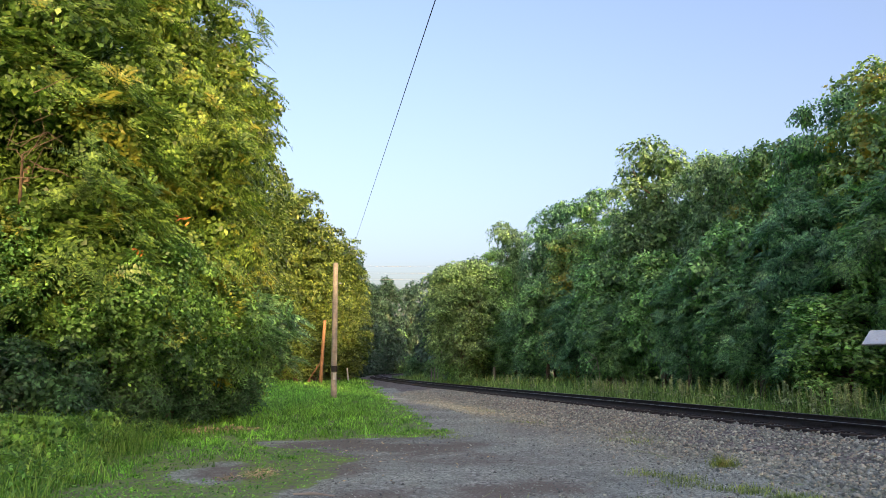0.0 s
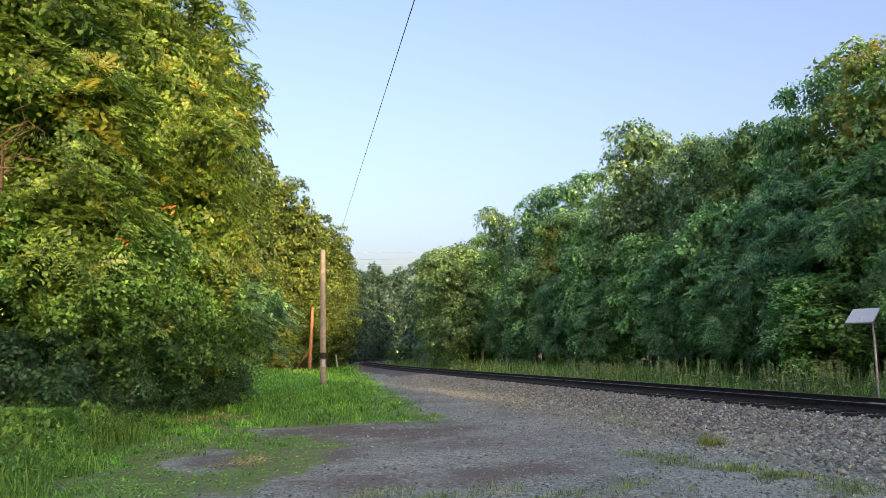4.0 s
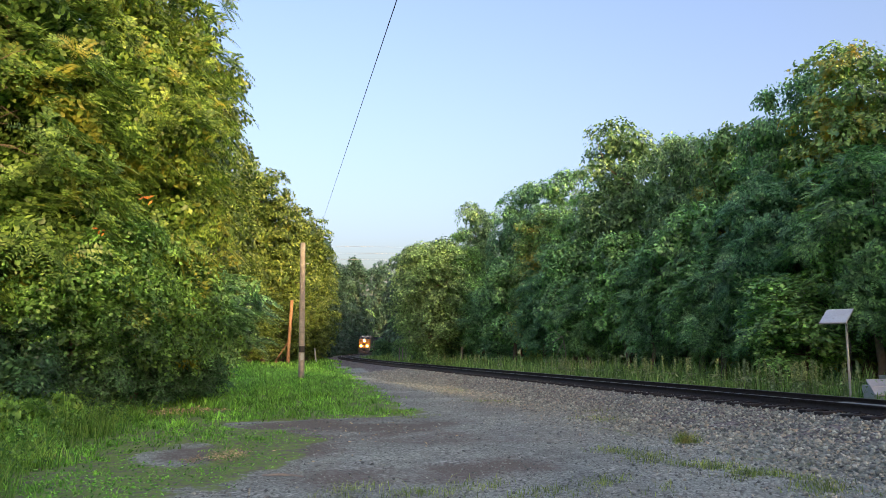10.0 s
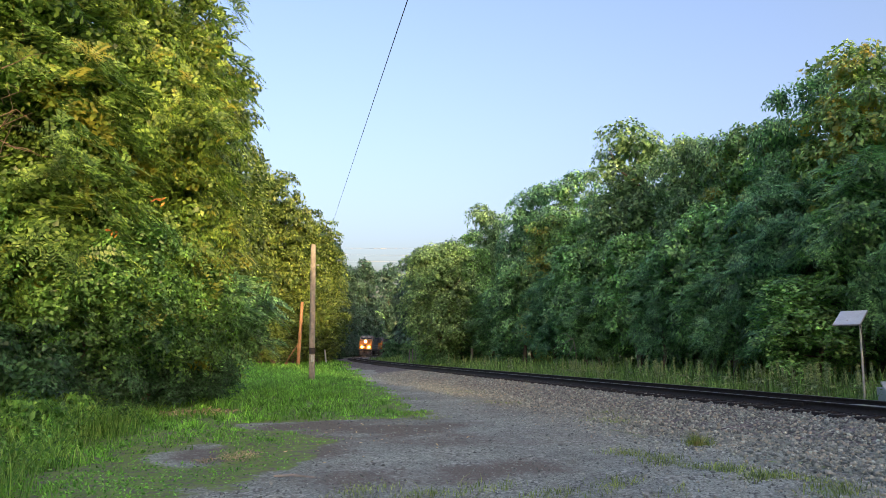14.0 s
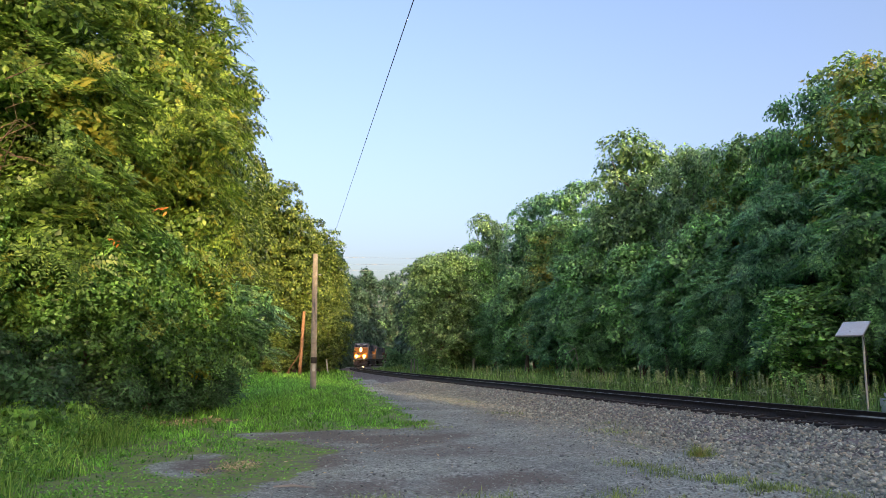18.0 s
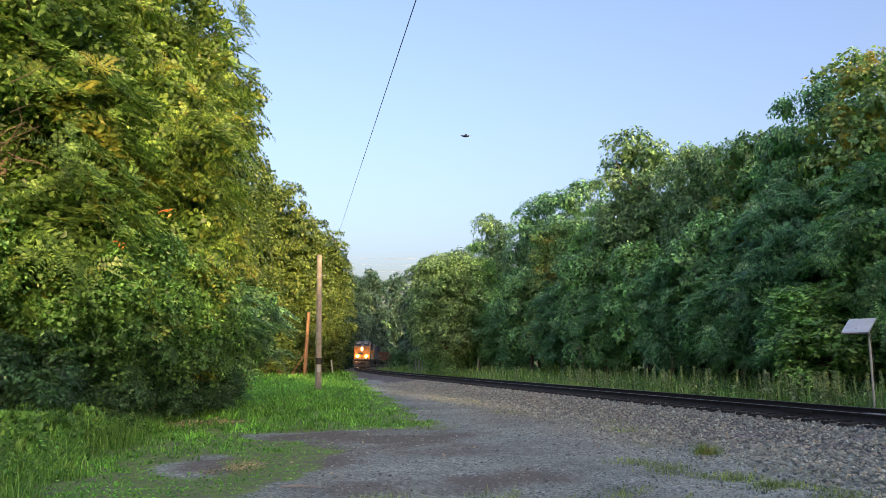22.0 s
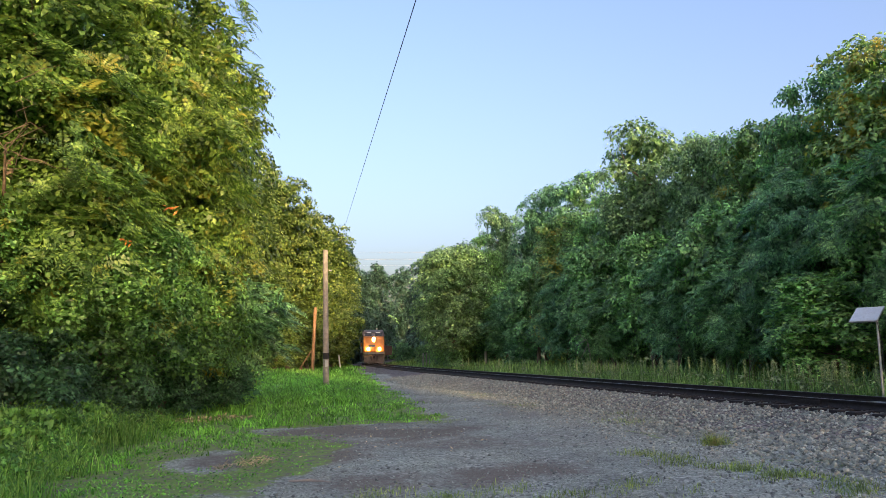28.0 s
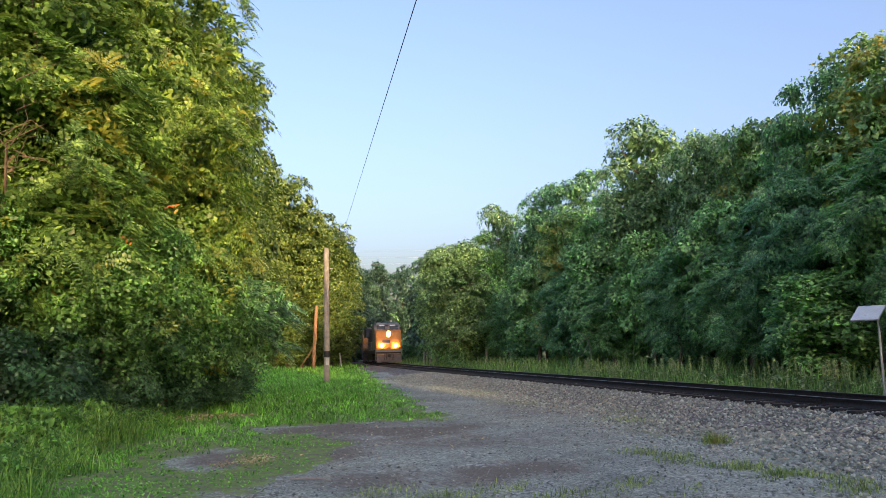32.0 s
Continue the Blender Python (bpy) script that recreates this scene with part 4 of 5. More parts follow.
grass("lawn_grass", 31, 110000, (-16, 0.5), (7, 60), lawn_keep, lawn_h, 0.02, GRASS_LAWN, "bright green rough grass on the verge", 1.35, ypow=1.35)
grass("far_lawn_grass", 33, 26000, (-32, -3), (55, 125), lambda x, y: np.clip(1.15 - gravel_mask(x, y) * 1.6, 0, 1) * (off_track(x, y) < -2.5), lambda x, y: 0.3 + 0 * x, 0.03, GRASS_LAWN, "green grass before the distant trees")
grass("tall_grass", 35, 64000, (-14, -3.6), (6.5, 17), lambda x, y: np.clip((-(x + 4.4) - 0.22 * (y - 8)) / 1.2 + 0.3 * wobble(x, y, 1.5), 0, 1), lambda x, y: 0.40 + 0.16 * wobble(x, y, 0.8, 1), 0.012, GRASS_TALL, "tall unmown grass and weeds beside the lot", 0.95)


def bank_keep(x, y):
    o = off_track(x, y)
    return np.clip((o - 2.4 + 0.3 * wobble(x, y, 1.3)) / 0.5, 0, 1) * (o < 10)


grass("bank_grass", 37, 150000, (-12, 22), (4, 110), bank_keep, lambda x, y: 0.42 + 0.42 * np.clip((off_track(x, y) - 2.4) / 2.5, 0, 1) + 0.12 * wobble(x, y, 0.7), 0.02, GRASS_BANK, "long pale green grass along the far side of the track", ypow=1.3)


def low_leaves(name, seed, n, xr, yr, keep, lift, size, mat, label, category="weeds", thin=0.55):
    """Small broad leaves lying near the ground."""
    rs = np.random.RandomState(seed)
    x, y = xr[0] + (xr[1] - xr[0]) * rs.rand(n), yr[0] + (yr[1] - yr[0]) * rs.rand(n) ** 1.4
    k = rs.rand(n) < keep(x, y)
    x, y = x[k], y[k]
    P = np.c_[x, y, ground_z(x, y) + lift * rs.rand(len(x))]
    N = unit(np.array([0, 0, 1.0]) + 0.45 * rs.normal(size=P.shape))
    v, f = leaf_quads(rs, P, N, size, size * thin)
    return tagged(new(name, mesh_np(name, v, f, mat)), label, category, kind="stuff")


low_leaves("lawn_weeds", 45, 42000, (-13, 0), (7, 34), lawn_keep, 0.12, 0.045, GRASS_LAWN, "low clover and weeds in the grass")
low_leaves("verge_weeds", 46, 46000, (-13, -4.2), (7, 17), lambda x, y: np.clip((-(x + 4.6) - 0.22 * (y - 8)) / 1.2 + 0.4 * wobble(x, y, 1.1, 3), 0, 1), 0.5, 0.075, LEAF_WEED, "leafy weeds among tall grass")
low_leaves("dry_straw", 47, 5200, (-3.7, -2.4), (10.1, 11.9), lambda x, y: np.clip(1.2 - np.minimum(np.hypot((x + 2.95) / 0.3, (y - 10.95) / 0.55), np.hypot((x + 3.35) / 0.16, (y - 10.55) / 0.2)), 0, 1), 0.03, 0.09, DRY, "patch of dry straw on bare earth", "straw", 0.1)
low_leaves("dry_leaves", 48, 4200, (-8.2, -4.6), (16.8, 19.8), lambda x, y: np.clip(1.2 - np.hypot((x + 6.2) / 1.2, (y - 18.3) / 0.9), 0, 1), 0.05, 0.1, DRY, "dead brown leaves under the bushes", "leaves")
rs = np.random.RandomState(40)
tx, ty = [], []
for x0, y0, n, r in [(-0.05, 8.25, 420, 0.35), (0.9, 8.15, 420, 0.4), (2.4, 8.25, 520, 0.4), (4.63, 7.9, 600, 0.5), (3.1, 11.1, 260, 0.35), (3.35, 10.5, 360, 0.4), (3.7, 9.95, 300, 0.35), (4.0, 9.5, 420, 0.4), (4.25, 9.0, 620, 0.45),
                      (4.55, 8.6, 460, 0.45), (4.6, 12.0, 420, 0.17), (4.1, 16.0, 520, 0.5), (4.5, 17.5, 200, 0.5), (2.2, 21.5, 260, 0.5), (1.5, 8.0, 220, 0.4), (-0.7, 8.1, 300, 0.4), (1.5, 27, 200, 0.7), (-0.2, 16.8, 420, 0.45), (-0.5, 18.2, 240, 0.3)]:
    a, d = rs.rand(n) * 6.28, r * rs.rand(n) ** 0.7 * (0.5 + rs.rand(n))
    tx.append(x0 + 1.3 * d * np.cos(a))
    ty.append(y0 + 1.3 * d * np.sin(a))
tx, ty = np.concatenate(tx), np.concatenate(ty)
k = (wobble(tx, ty, 4.5, 3) + 0.6 * np.random.RandomState(43).rand(len(tx)) > 0.1) | (np.hypot(tx - 4.6, ty - 12.0) < 0.5)
tx, ty = tx[k], ty[k]
v, f = blades(41, tx, ty, np.maximum(ground_z(tx, ty), on_bed(off_track(tx, ty))) - 0.01, np.where(np.hypot(tx - 4.6, ty - 12.0) < 0.5, 0.16, 0.075) * (0.4 + 1.1 * np.random.RandomState(42).rand(len(tx))), 0.008, 1.6)
tagged(new("gravel_weeds", mesh_np("gravel_weeds", v, f, GRASS_DRY)), "thin tufts of grass growing through the gravel", "grass", kind="stuff")


# bare twigs in a hollow of the leaves, and sprays that have turned red
rs = np.random.RandomState(70)
twigs = []
for k in range(13):
    p0 = np.array([-8.6, 13.0, 5.8]) + rs.normal(0, (0.25, 0.2, 0.45), 3)
    d = unit(np.array([0.9, -0.35, 0.12]) + rs.normal(0, 0.3, 3))
    twigs.append(tube([p0, p0 + d * 0.35 + rs.normal(0, 0.05, 3), p0 + d * 0.7 + rs.normal(0, 0.1, 3), p0 + d * 1.0 + rs.normal(0, 0.16, 3)], [0.011, 0.009, 0.006, 0.003], 5))
twigs.append(tube([(-9.8, 15.0, 3.2), (-9.2, 14.0, 5.0), (-8.6, 13.0, 5.8)], [0.06, 0.04, 0.02], 6))
tw = mesh_np("bare_branch", *joined(*twigs), BARK)
ob = part("bare_branch", tw, None, FIRST_TREE, "bare grey-brown branch in a hollow")
ob.matrix_parent_inverse = FIRST_TREE.matrix_basis.inverted()
for at in ((-5.75, 14.0, 4.75), (-6.5, 13.6, 4.0)):
    n = 7
    P = np.array(at) + np.c_[np.linspace(0, 0.2, n), rs.normal(0, 0.03, n), -0.08 * np.linspace(0, 1, n) ** 2]
    N = unit(np.array([0, -0.8, 0.5]) + 0.3 * rs.normal(size=(n, 3)))
    ob = part("red_spray", mesh_np("red_spray", *leaf_quads(rs, P, N, 0.13, 0.05), LEAF_RED), None, FIRST_TREE, "spray of leaves turned orange-red")
    ob.matrix_parent_inverse = FIRST_TREE.matrix_basis.inverted()


# ---- poles, posts and wires ----
def pole(name, x, y, h, r0, r1, mat, lean, label, category):
    ob = thing(name, pose(x, y, float(ground_z(np.array(x), np.array(y))) - 0.1), label, category)
    pts = [(lean[0] * k, lean[1] * k, (h + 0.1) * k) for k in np.linspace(0, 1, 9)]
    v, f = tube(pts, np.linspace(r0, r1, 9), 14)
    part("shaft", mesh_np("shaft", v, f, mat, True), None, ob)
    part("cap", cyl_bm(r1 * 0.98, r1 * 0.8, 0.03, (lean[0], lean[1], h + 0.11)), mat, ob)
    return ob


p = pole("utility_pole", -6.28, 36.98, 7.36, 0.165, 0.135, POLE_WOOD, (-0.12, 0, 0), "weathered grey wooden utility pole in the grass", "pole")
part("band", cyl_bm(0.168, 0.168, 0.32, (-0.02, 0, 1.75)), WIRE, p, "dark metal band")
part("tag", box_bm(0.16, 0.02, 0.36, (0.03, -0.16, 1.35), 0.004), BOX_GREY, p, "pale marker plate")
part("insulator", cyl_bm(0.03, 0.045, 0.14, (0.16, -0.02, 6.35), (0, 90, 0)), BOX_GREY, p)
pole("utility_pole", -14.25, 75, 6.9, 0.2, 0.17, POLE_BROWN, (0.25, 0, 0), "brown wooden pole lit orange by the low sun", "pole")
b = pole("utility_pole", -15.6, 74.6, 0.4, 0.1, 0.09, POLE_BROWN, (0.3, 0, 0), "short broken stub beside a brown pole", "pole")
part("brace", mesh_np("brace", *tube([(0, 0, 0.3), (1.3, 0.2, 2.4)], [0.07, 0.06], 8), POLE_BROWN), None, b)
pole("marker_post", -12.68, 85, 1.75, 0.09, 0.09, BOX_GREY, (-0.25, 0, 0), "white leaning marker post beside the gravel road", "post")
pole("utility_pole", -0.9, 75, 3.8, 0.14, 0.12, POLE_WOOD, (-0.28, 0, 0), "short grey wooden pole at the wood's edge", "pole")
pole("fence_post", 3.75, 62, 1.8, 0.13, 0.12, POLE_WOOD, (0.02, 0, 0), "grey wooden post in long grass", "post")
for x, h in ((-2.25, 1.7), (-1.9, 1.75), (-1.55, 1.6)):
    pole("fence_post", x, 75, h, 0.07, 0.06, POLE_WOOD, (0.02, 0, 0), "thin grey wooden stake in long grass", "post")


def wire(points, r, label, mat=WIRE):
    v, f = tube(points, [r] * len(points), 6)
    tagged(new("overhead_wire", mesh_np("overhead_wire", v, f, mat, True)), label, "cable", "wires")


def span(a, b, sag, n=24):
    a, b = np.array(a), np.array(b)
    return [tuple(a + (b - a) * k - np.array([0, 0, 4 * sag * k * (1 - k)])) for k in np.linspace(0, 1, n)]


wire(span((6.0, -21.6, 6.9), (-16.4, 110, 20.8), -0.1, 40), 0.015, "single dark cable hung high over the lot")
pole("utility_pole", 6.0, -21.6, 7.0, 0.16, 0.13, POLE_WOOD, (0, 0, 0), "wooden utility pole behind the lot", "pole")
pole("utility_pole", -16.4, 110, 20.9, 0.3, 0.2, POLE_WOOD, (0, 0, 0), "tall wooden utility pole hidden among trees", "pole")
pole("transmission_pole", -45, 170, 28.0, 0.35, 0.25, POLE_WOOD, (0, 0, 0), "tall wooden transmission pole among distant trees", "pole")
pole("transmission_pole", 25, 170, 27.6, 0.35, 0.25, POLE_WOOD, (0, 0, 0), "tall wooden transmission pole among distant trees", "pole")
for z in (27.0, 25.3, 23.7):
    wire(span((-45, 170, z + 0.6), (25, 170, z), 0.2), 0.028, "thin power line across the valley", STEEL)


def weed_stalks():
    """Tall flower stalks among the long grass."""
    rs = np.random.RandomState(60)
    models = []
    for k in range(3):
        vs = [tube([(0, 0, 0), (0.02 * k, 0.01, 0.5), (0.03, 0.02 - 0.02 * k, 1.0)], [0.014, 0.012, 0.008], 5)]
        v = unit(rs.normal(size=(60, 3)))
        P = np.c_[0.03 + v[:, 0] * 0.022, v[:, 1] * 0.022, 0.55 + 0.47 * rs.rand(60)]
        lq = leaf_quads(rs, P, v, 0.05, 0.035)
        vl = unit(rs.normal(size=(26, 3)) * np.array([1, 1, 0.3]))
        P = np.c_[vl[:, :2] * 0.02, 0.1 + 0.5 * rs.rand(26)]
        ll = leaf_quads(rs, P, unit(np.array([0, 0, 1.0]) + 0.4 * vl), 0.2, 0.06)
        models.append(mesh_np("weed_stalk", *joined(*vs, lq, ll), STALK))
    for i in range(130):
        y = 16 + 52 * rs.rand() ** 1.2
        o = 3.3 + 1.6 * rs.rand()
        if i < 80:
            y = rs.choice([19.5, 20.5, 22, 25, 29, 33.5, 36]) + rs.normal(0, 0.45)
        x, y2 = at_offset(np.array(o), np.array(y))
        ob = tagged(new("weed_stalk", models[i % 3]), "tall pale flower stalk in the bank grass", "weed", "weed stalks")
        ob.matrix_world = pose(float(x), float(y2), float(ground_z(x, y2)) - 0.02, rs.uniform(-5, 5), rs.uniform(-5, 5), rs.uniform(0, 360))
        s = 0.9 + 0.4 * rs.rand()
        ob.scale = (s, s, s)


weed_stalks()
low_leaves("bank_weeds", 49, 60000, (-8, 20), (14, 70), lambda x, y: bank_keep(x, y) * np.clip(0.6 + 0.6 * wobble(x, y, 1.7, 2), 0, 1), 0.75, 0.1, GRASS_BANK, "leafy weeds among the long grass of the bank")
low_leaves("wood_chips", 50, 900, (-4.5, 1.5), (8.5, 16.5), lambda x, y: np.clip(1.2 - np.hypot((x + 1.6) / 2.4, (y - 13.5) / 3.2), 0, 1) * gravel_mask(x, y), 0.012, 0.06, DRY, "dead leaves and chips of wood on bare earth", "leaves", 0.45)


# ---- equipment beside the track ----
def solar_panel():
    ob = thing("solar_panel", pose(11.75, 18.6, 0.08), "tilted pale solar panel on a thin galvanised post", "solar panel")
    part("post", cyl_bm(0.032, 0.032, 2.36, (0.0, 0, 1.18), (0, 1.5, 0)), STEEL, ob)
    head = pose(-0.12, 0.18, 2.42, 0, 0, -50) @ pose(0, 0, 0, 30)
    fr = part("frame", box_bm(0.70, 0.82, 0.04, bevel=0.008), STEEL, ob, "aluminium frame", head)
    part("face", box_bm(0.66, 0.78, 0.012, (0, 0, 0.02)), PANEL_GLASS, fr, "glass made pale by a painted sky reflection")
    part("bracket", box_bm(0.36, 0.06, 0.06, (-0.1, 0.1, 2.33), 0.01), STEEL, ob)
    part("cable", mesh_np("cable", *tube([(0.0, -0.05, 2.2), (0.05, -0.07, 1.6), (0.02, -0.05, 0.7)], [0.008] * 3, 5), WIRE), None, ob)
    return ob


solar_panel()


def cabinet():
    ob = thing("equipment_cabinet", pose(12.68, 18.4, 0.0, 0, 0, -12), "low grey trackside cabinet with a slanting pale lid", "cabinet")
    part("body", box_bm(1.0, 0.7, 0.62, (0, 0.1, 0.31), 0.02), BOX_GREY, ob)
    part("lid", box_bm(1.1, 0.62, 0.05, (0, -0.22, 0.58), 0.012, (38, 0, 0)), BOX_GREY, ob, "pale slanting lid")
    part("housing", box_bm(0.6, 0.5, 0.25, (0.28, 0.28, 0.76), 0.02), STEEL, ob)
    part("latch", box_bm(0.1, 0.03, 0.06, (0, -0.4, 0.36), 0.005, (38, 0, 0)), STEEL, ob)


cabinet()
db = thing("dead_branch", pose(8.6, 42.0, 0.0), "pale dead branch leaning out of the wood's edge", "branch")
part("stem", mesh_np("stem", *tube([(0.5, 1.0, 0.0), (0.45, 0.6, 1.4), (0.2, 0.2, 2.4), (-0.5, 0.0, 2.0)], [0.06, 0.05, 0.04, 0.015], 7), POLE_WOOD, True), None, db)
for p in ([(0.3, 0.3, 2.1), (0.0, 0.0, 1.7), (-0.3, -0.1, 1.2)], [(0.2, 0.2, 2.4), (0.5, 0.0, 2.7), (0.9, -0.1, 2.2)], [(0.1, 0.1, 2.3), (-0.3, 0.0, 2.7), (-0.6, 0.0, 2.6)]):
    part("twig", mesh_np("twig", *tube(p, [0.03, 0.02, 0.01], 6), POLE_WOOD, True), None, db)
st = tagged(new("dead_stick", mesh_np("dead_stick", *tube([(-2.0, 9.05, 0.03), (-1.75, 9.0, 0.05), (-1.45, 8.9, 0.04)], [0.012, 0.018, 0.008], 7), POLE_WOOD, True)), "short broken dead branch on the gravel", "stick")


# ---- train ----
YELLOW = plain("yellow nose paint", (0.48, 0.2, 0.025), 0.45, 0, 0.12, 2)
BLUE = plain("dark blue paint", (0.035, 0.05, 0.085), 0.45, 0, 0.2, 2)
GREY = plain("grey roof paint", (0.16, 0.17, 0.18), 0.6, 0, 0.2, 2)
CAB = plain("dusty grey cab paint", (0.17, 0.16, 0.16), 0.5, 0, 0.2, 2)
DUST = plain("dusty pilot steel", (0.12, 0.105, 0.095), 0.8, 0, 0.3, 3)
BLACK = plain("black underframe", (0.025, 0.025, 0.027), 0.7, 0.1, 0.3, 4)
GLASS = plain("dark cab glass", (0.03, 0.035, 0.04), 0.08, 0, 0.05, 2)
LAMP = glowing("warm lamp", (1.0, 0.52, 0.17), 34)
PALE = glowing("lit number board", (1.0, 0.9, 0.75), 0.12)
RUST = plain("rusty freight car steel", (0.16, 0.09, 0.06), 0.8, 0.1, 0.3, 2)
WHITE_RAIL = plain("white handrail", (0.6, 0.6, 0.58), 0.5)
WHEELSETS = []


def prism(points, width, bevel=0.03):
    """A body of the given width from its side outline (y, z)."""
    bm = bmesh.new()
    a = [bm.verts.new((-width / 2, y, z)) for y, z in points]
    b = [bm.verts.new((width / 2, y, z)) for y, z in points]
    bm.faces.new(a)
    bm.faces.new(b[::-1])
    n = len(points)
    for i in range(n):
        bm.faces.new((a[i], b[i], b[(i + 1) % n], a[(i + 1) % n]))
    bmesh.ops.recalc_face_normals(bm, faces=bm.faces[:])
    if bevel:
        bmesh.ops.bevel(bm, geom=bm.edges[:], offset=bevel, segments=2, affect="EDGES", profile=0.7)
    return bm


def wheelset(parent, y, z=0.53, r=0.53, moving=False):
    w = part("wheelset", cyl_bm(0.08, 0.08, 2.2, (0, 0, 0), (0, 90, 0), 10), BLACK, parent, at=pose(0, y, z))
    for s in (-0.75, 0.75):
        part("wheel", cyl_bm(r, r, 0.13, (s, 0, 0), (0, 90, 0), 24), STEEL, w)
    if moving:
        WHEELSETS.append((w, y, z, r))
    return w


def truck(parent, y, axles, moving=False):
    for s in (-1.05, 1.05):
        part("side_frame", prism([(y - axles[0] - 0.5, 0.62), (y - axles[0] - 0.3, 0.85), (y + axles[0] + 0.3, 0.85), (y + axles[0] + 0.5, 0.62), (y + 0.4, 0.4), (y - 0.4, 0.4)], 0.14, 0.02), BLACK, parent, at=pose(s, 0, 0))
    for a in (axles if len(axles) == 2 else (-axles[0], 0, axles[0])):
        wheelset(parent, y + a, moving=moving)


def locomotive(lit):
    label = "yellow-nosed dark blue diesel locomotive with lit headlights" if lit else "dark blue diesel locomotive coupled behind, grimy"
    ob = thing("locomotive", pose(0, 0, 0), label, "locomotive", "train")
    part("underframe", box_bm(2.9, 21.0, 0.42, (0, 0.1, 1.32), 0.05), BLACK, ob)
    part("fuel_tank", prism([(-3.2, 1.1), (-3.0, 0.35), (3.0, 0.35), (3.2, 1.1)], 2.7, 0.06), BLACK, ob)
    part("nose", prism([(-10.6, 1.5), (-10.75, 1.9), (-10.55, 2.95), (-10.32, 3.6), (-9.95, 3.82), (-9.2, 3.86), (-9.2, 1.5)], 2.96, 0.24), YELLOW, ob, "yellow nose with a rounded top")
    part("cab", prism([(-9.75, 1.5), (-9.75, 2.6), (-9.3, 3.3), (-8.95, 4.25), (-8.6, 4.5), (-6.4, 4.5), (-6.4, 1.5)], 3.05, 0.12), CAB, ob, "dusty grey wide cab")
    part("cab_roof", prism([(-9.05, 4.42), (-8.8, 4.62), (-8.0, 4.72), (-6.5, 4.7), (-6.3, 4.5)], 2.75, 0.06), GREY, ob)
    part("hood", box_bm(1.95, 14.3, 2.55, (0, 0.8, 2.8), 0.08), BLUE, ob)
    part("radiator", prism([(5.2, 3.3), (4.9, 4.55), (9.3, 4.55), (9.8, 3.3)], 3.0, 0.05), BLUE, ob, "flared radiator housing")
    part("dynamic_brake_box", box_bm(2.6, 3.2, 1.1, (0, -4.6, 4.05), 0.06), BLUE, ob)
    for y in (-2.0, 0.2, 2.4):
        part("roof_fan", cyl_bm(0.6, 0.6, 0.14, (0, y, 4.14), seg=20), GREY, ob)
    part("exhaust", box_bm(0.5, 0.9, 0.25, (0, 3.8, 4.15), 0.03), BLACK, ob)
    part("horn", cyl_bm(0.05, 0.12, 0.5, (0.5, -8.2, 4.85), (90, 0, 0)), STEEL, ob)
    for s in (-1, 1):
        part("windshield", box_bm(0.92, 0.05, 0.46, (s * 0.78, -9.06, 4.08), 0.02, (-20, 0, 0)), GLASS, ob)
        part("side_window", box_bm(0.04, 1.3, 0.7, (s * 1.53, -7.6, 3.75), 0.01), GLASS, ob)
        part("number_board", box_bm(0.62, 0.05, 0.2, (s * 0.62, -8.83, 4.42), 0.01, (-25, 0, 0)), PALE if lit else GREY, ob, "pale lit number board" if lit else "")
        part("ditch_light", cyl_bm(0.19, 0.19, 0.14, (s * 0.775, -10.86, 2.0), (90, 0, 0), 18), LAMP if lit else GREY, ob, "glowing ditch light" if lit else "")
        part("handrail", mesh_np("handrail", *tube([(s * 1.42, -10.4, 1.5), (s * 1.42, -10.4, 2.5), (s * 1.42, -6.6, 2.6)], [0.025] * 3, 6), WHITE_RAIL), None, ob)
        part("walkway_rail", mesh_np("walkway_rail", *tube([(s * 1.45, -6.0, 2.5), (s * 1.45, 3.0, 2.5), (s * 1.45, 10.3, 2.5)], [0.025] * 3, 6), WHITE_RAIL), None, ob)
        for y in np.arange(-5.8, 10.5, 2.0):
            part("stanchion", cyl_bm(0.02, 0.02, 1.0, (s * 1.45, float(y), 2.02), seg=6), WHITE_RAIL, ob)
        for k in range(4):
            part("step", box_bm(0.55, 0.3, 0.04, (s * 1.2, -10.6 + 0.06 * k, 0.45 + 0.3 * k), 0.008), GREY, ob)
        part("step_well", box_bm(0.04, 0.5, 1.2, (s * 1.5, -10.5, 0.95), 0.01), GREY, ob)
        part("windshield_post", box_bm(0.07, 0.06, 0.5, (s * 0.29, -9.1, 4.08), 0.01, (-20, 0, 0)), BLACK, ob)
    part("headlight_housing", box_bm(0.5, 0.2, 0.66, (0, -10.36, 3.34), 0.04), BLACK, ob)
    for s in (-0.17, 0.17):
        part("headlight", cyl_bm(0.18, 0.18, 0.12, (0, -10.46, 3.34 + s * 0.8), (90, 0, 0), 18), LAMP if lit else GREY, ob, "glowing headlight" if lit else "")
    part("nose_door", box_bm(0.62, 0.05, 1.4, (0.55, -10.72, 2.25), 0.02, (-6, 0, 0)), YELLOW, ob)
    part("emblem", box_bm(0.9, 0.03, 0.3, (-0.3, -10.73, 2.45), 0.01, (-10, 0, 0)), BLUE, ob, "plain dark blue bar")
    part("pilot", prism([(-10.95, 0.75), (-11.15, 0.12), (-10.85, 0.12), (-10.6, 1.1)], 2.75, 0.02), DUST, ob, "dusty pilot plough")
    part("anticlimber", box_bm(2.9, 0.3, 0.3, (0, -10.95, 1.42), 0.03), GREY, ob)
    part("coupler", box_bm(0.3, 0.75, 0.32, (0, -11.25, 0.86), 0.05), BLACK, ob)
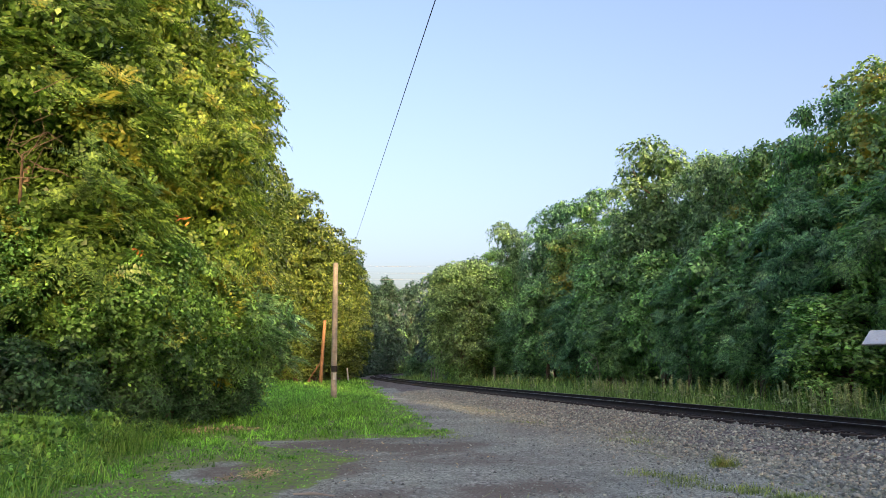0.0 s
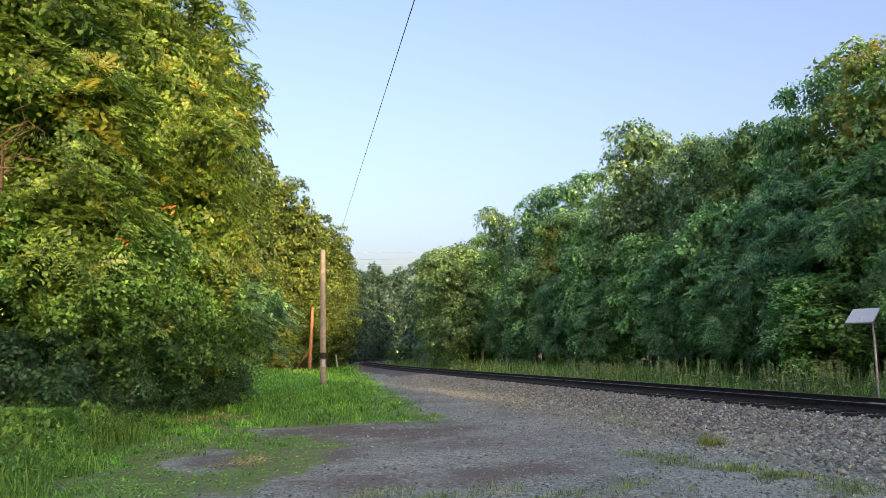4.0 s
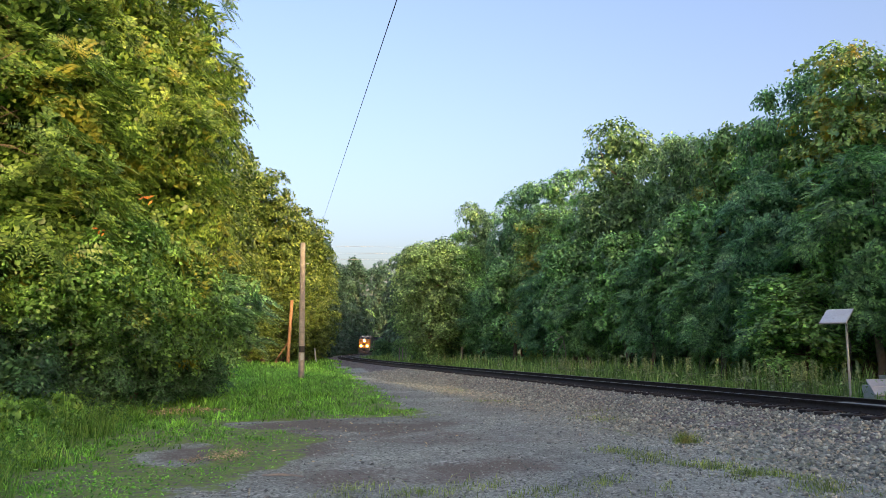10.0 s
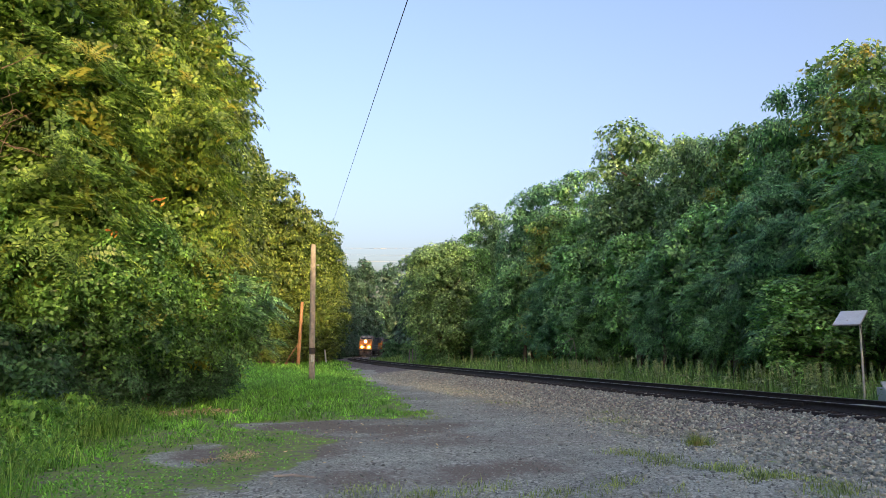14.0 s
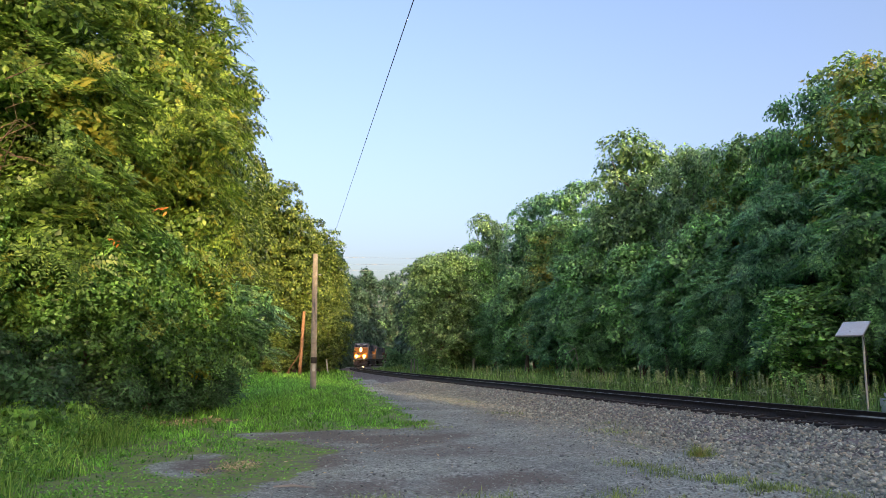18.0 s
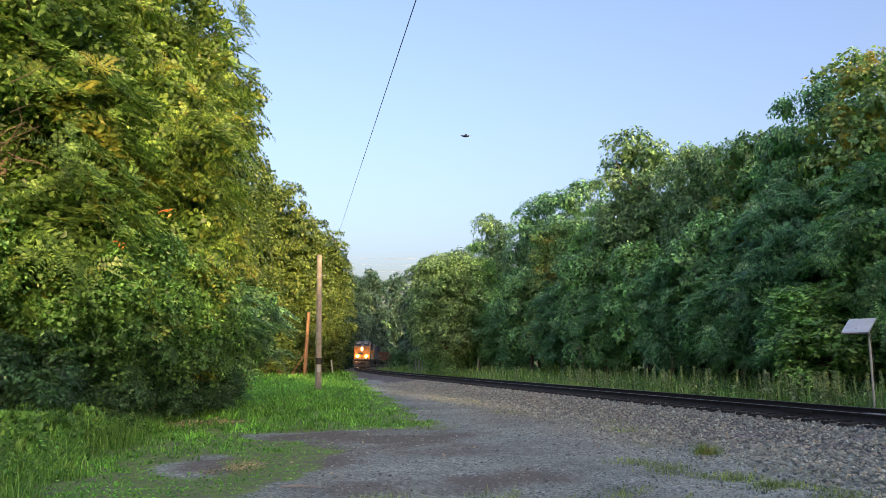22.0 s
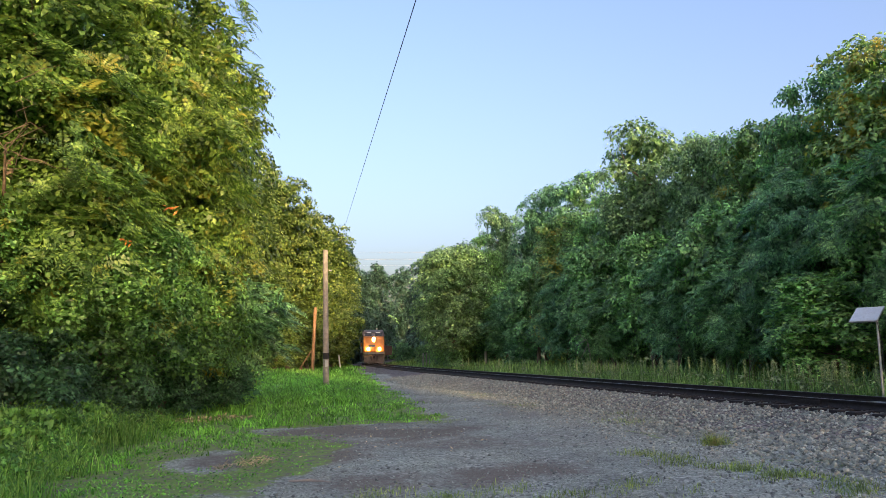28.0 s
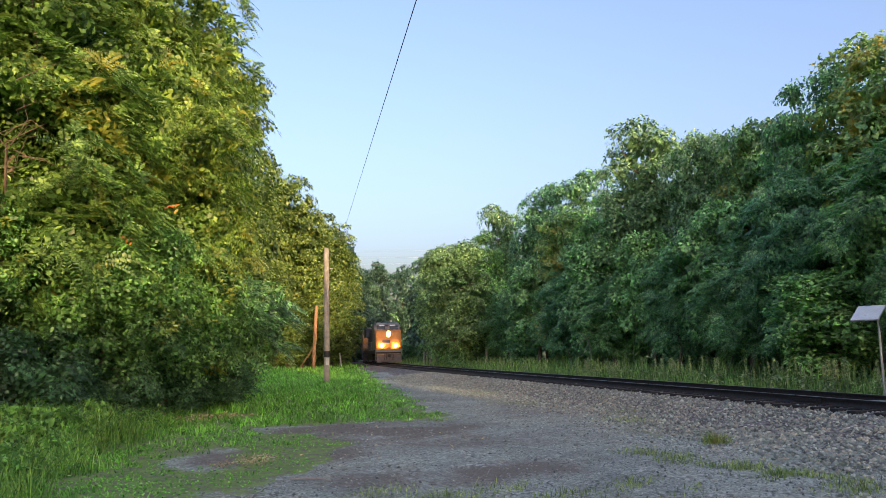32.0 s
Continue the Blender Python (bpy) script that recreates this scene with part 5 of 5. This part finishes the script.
    for s in (-0.5, -0.32, 0.32, 0.5):
        part("air_hose", mesh_np("air_hose", *tube([(s, -11.1, 1.05), (s, -11.25, 0.7), (s * 1.1, -11.2, 0.4)], [0.03] * 3, 6), BLACK), None, ob)
    truck(ob, -6.9, (1.9,) * 1, lit)
    truck(ob, 6.9, (1.9,) * 1, lit)
    return ob


def freight_car():
    ob = thing("freight_car", pose(0, 0, 0), "rust-brown open-topped freight car", "freight car", "train")
    for s in (-1.5, 1.5):
        part("side", box_bm(0.08, 15.5, 2.2, (s, 0, 2.3), 0.01), RUST, ob)
        for y in np.arange(-7.2, 7.4, 1.6):
            part("rib", box_bm(0.1, 0.14, 2.2, (s * 1.05, float(y), 2.3), 0.01), RUST, ob)
    for y in (-7.7, 7.7):
        part("end_wall", box_bm(3.0, 0.08, 2.2, (0, y, 2.3), 0.01), RUST, ob)
    part("floor_pan", box_bm(2.9, 15.4, 0.2, (0, 0, 1.2), 0.02), BLACK, ob)
    for y in (-5.4, 5.4):
        truck(ob, y, (-0.9, 0.9))
    return ob


def bird_model():
    ob = thing("bird", pose(0, 0, 0), "dark grey bird in flight with spread wings", "bird", "birds")
    bm = bmesh.new()
    bmesh.ops.create_icosphere(bm, subdivisions=2, radius=1, matrix=Matrix.Diagonal((0.17, 0.06, 0.06, 1)))
    part("body", bm, BLUE, ob)
    part("head", cyl_bm(0.04, 0.015, 0.1, (-0.19, 0, 0.02), (0, -90, 0), 10), BLUE, ob)
    part("tail", prism([(-0.01, 0.0), (0.0, 0.012), (0.01, 0.0)], 0.16, 0), BLUE, ob, at=pose(0.2, 0, 0))
    for s in (-1, 1):
        v = np.array([(-0.06, 0, 0.02), (0.08, 0, 0.02), (0.06, s * 0.3, 0.06), (-0.01, s * 0.32, 0.06), (-0.06, 0, 0.035), (0.08, 0, 0.03), (0.06, s * 0.3, 0.067), (-0.01, s * 0.32, 0.067)])
        f = [(0, 1, 2, 3), (4, 5, 6, 7), (0, 1, 5, 4), (1, 2, 6, 5), (2, 3, 7, 6), (3, 0, 4, 7)]
        part("wing", mesh_np("wing", v, f), BLUE, ob)
    return ob


lead = locomotive(True)
second = locomotive(False)
cars = [freight_car()]
cars += [copy_thing(cars[0], pose(0, 0, 0)) for k in range(1)]
bird = bird_model()
bird_two = copy_thing(bird, pose(0, 0, 0))
SPEED = 4.6


def motions():
    def rows_at(back, half):
        rows = []
        for t in range(0, 33):
            y = 78.0 + SPEED * (32 - t) + back
            a, b = float(track_x(y - half)), float(track_x(y + half))
            rows.append((t, pose((a + b) / 2, y, RAIL_Z, 0, 0, -math.degrees(math.atan((b - a) / (2 * half))))))
        return rows
    walk(lead, rows_at(11.0, 6.9))
    walk(second, rows_at(34.0, 6.9))
    for k, c in enumerate(cars):
        walk(c, rows_at(54.0 + 17.0 * k, 5.4))
    for w, y, z, r in WHEELSETS:
        n = 200
        walk(w, [(32.0 * k / n, pose(0, y, z, math.degrees(SPEED * 32.0 * k / n / r), 0, 0)) for k in range(n + 1)])
    walk(bird, [(0, pose(18.3, 30.2, 13.0)), (21.1, pose(18.3, 30.2, 13.2)), (21.3, pose(17.2, 30, 14.1, 15)), (21.4, pose(15.1, 30, 13.42, -20)), (21.5, pose(12.9, 30, 13.07, 25)), (21.6, pose(10.7, 30, 12.86, 10)),
                (21.7, pose(8.5, 30, 12.77, -10)), (21.8, pose(6.2, 30, 12.5, 5)), (21.9, pose(3.9, 30, 12.2)), (22.0, pose(1.35, 30, 11.76, 25)), (22.1, pose(-1.06, 30, 11.6, -10)), (22.4, pose(-8.0, 30, 11.0, 10)), (22.6, pose(-11.0, 30, 10.6)), (32, pose(-11.0, 30, 10.6))])
    walk(bird_two, [(0, pose(19.6, 30.4, 13.4)), (23.0, pose(19.6, 30.4, 13.6)), (23.2, pose(17.9, 30, 14.74)), (23.3, pose(16.4, 30, 14.57, 10)), (23.4, pose(14.2, 30, 14.23, -10)), (23.5, pose(12.0, 30, 13.7, 10)),
                    (23.7, pose(7.6, 30, 12.56, 25)), (23.9, pose(3.3, 30, 11.72, -10)), (24.1, pose(-0.8, 30, 10.82, 10)), (24.4, pose(-7.5, 30, 10.2)), (24.6, pose(-10.5, 30.5, 9.8)), (32, pose(-10.5, 30.5, 9.8))])


motions()
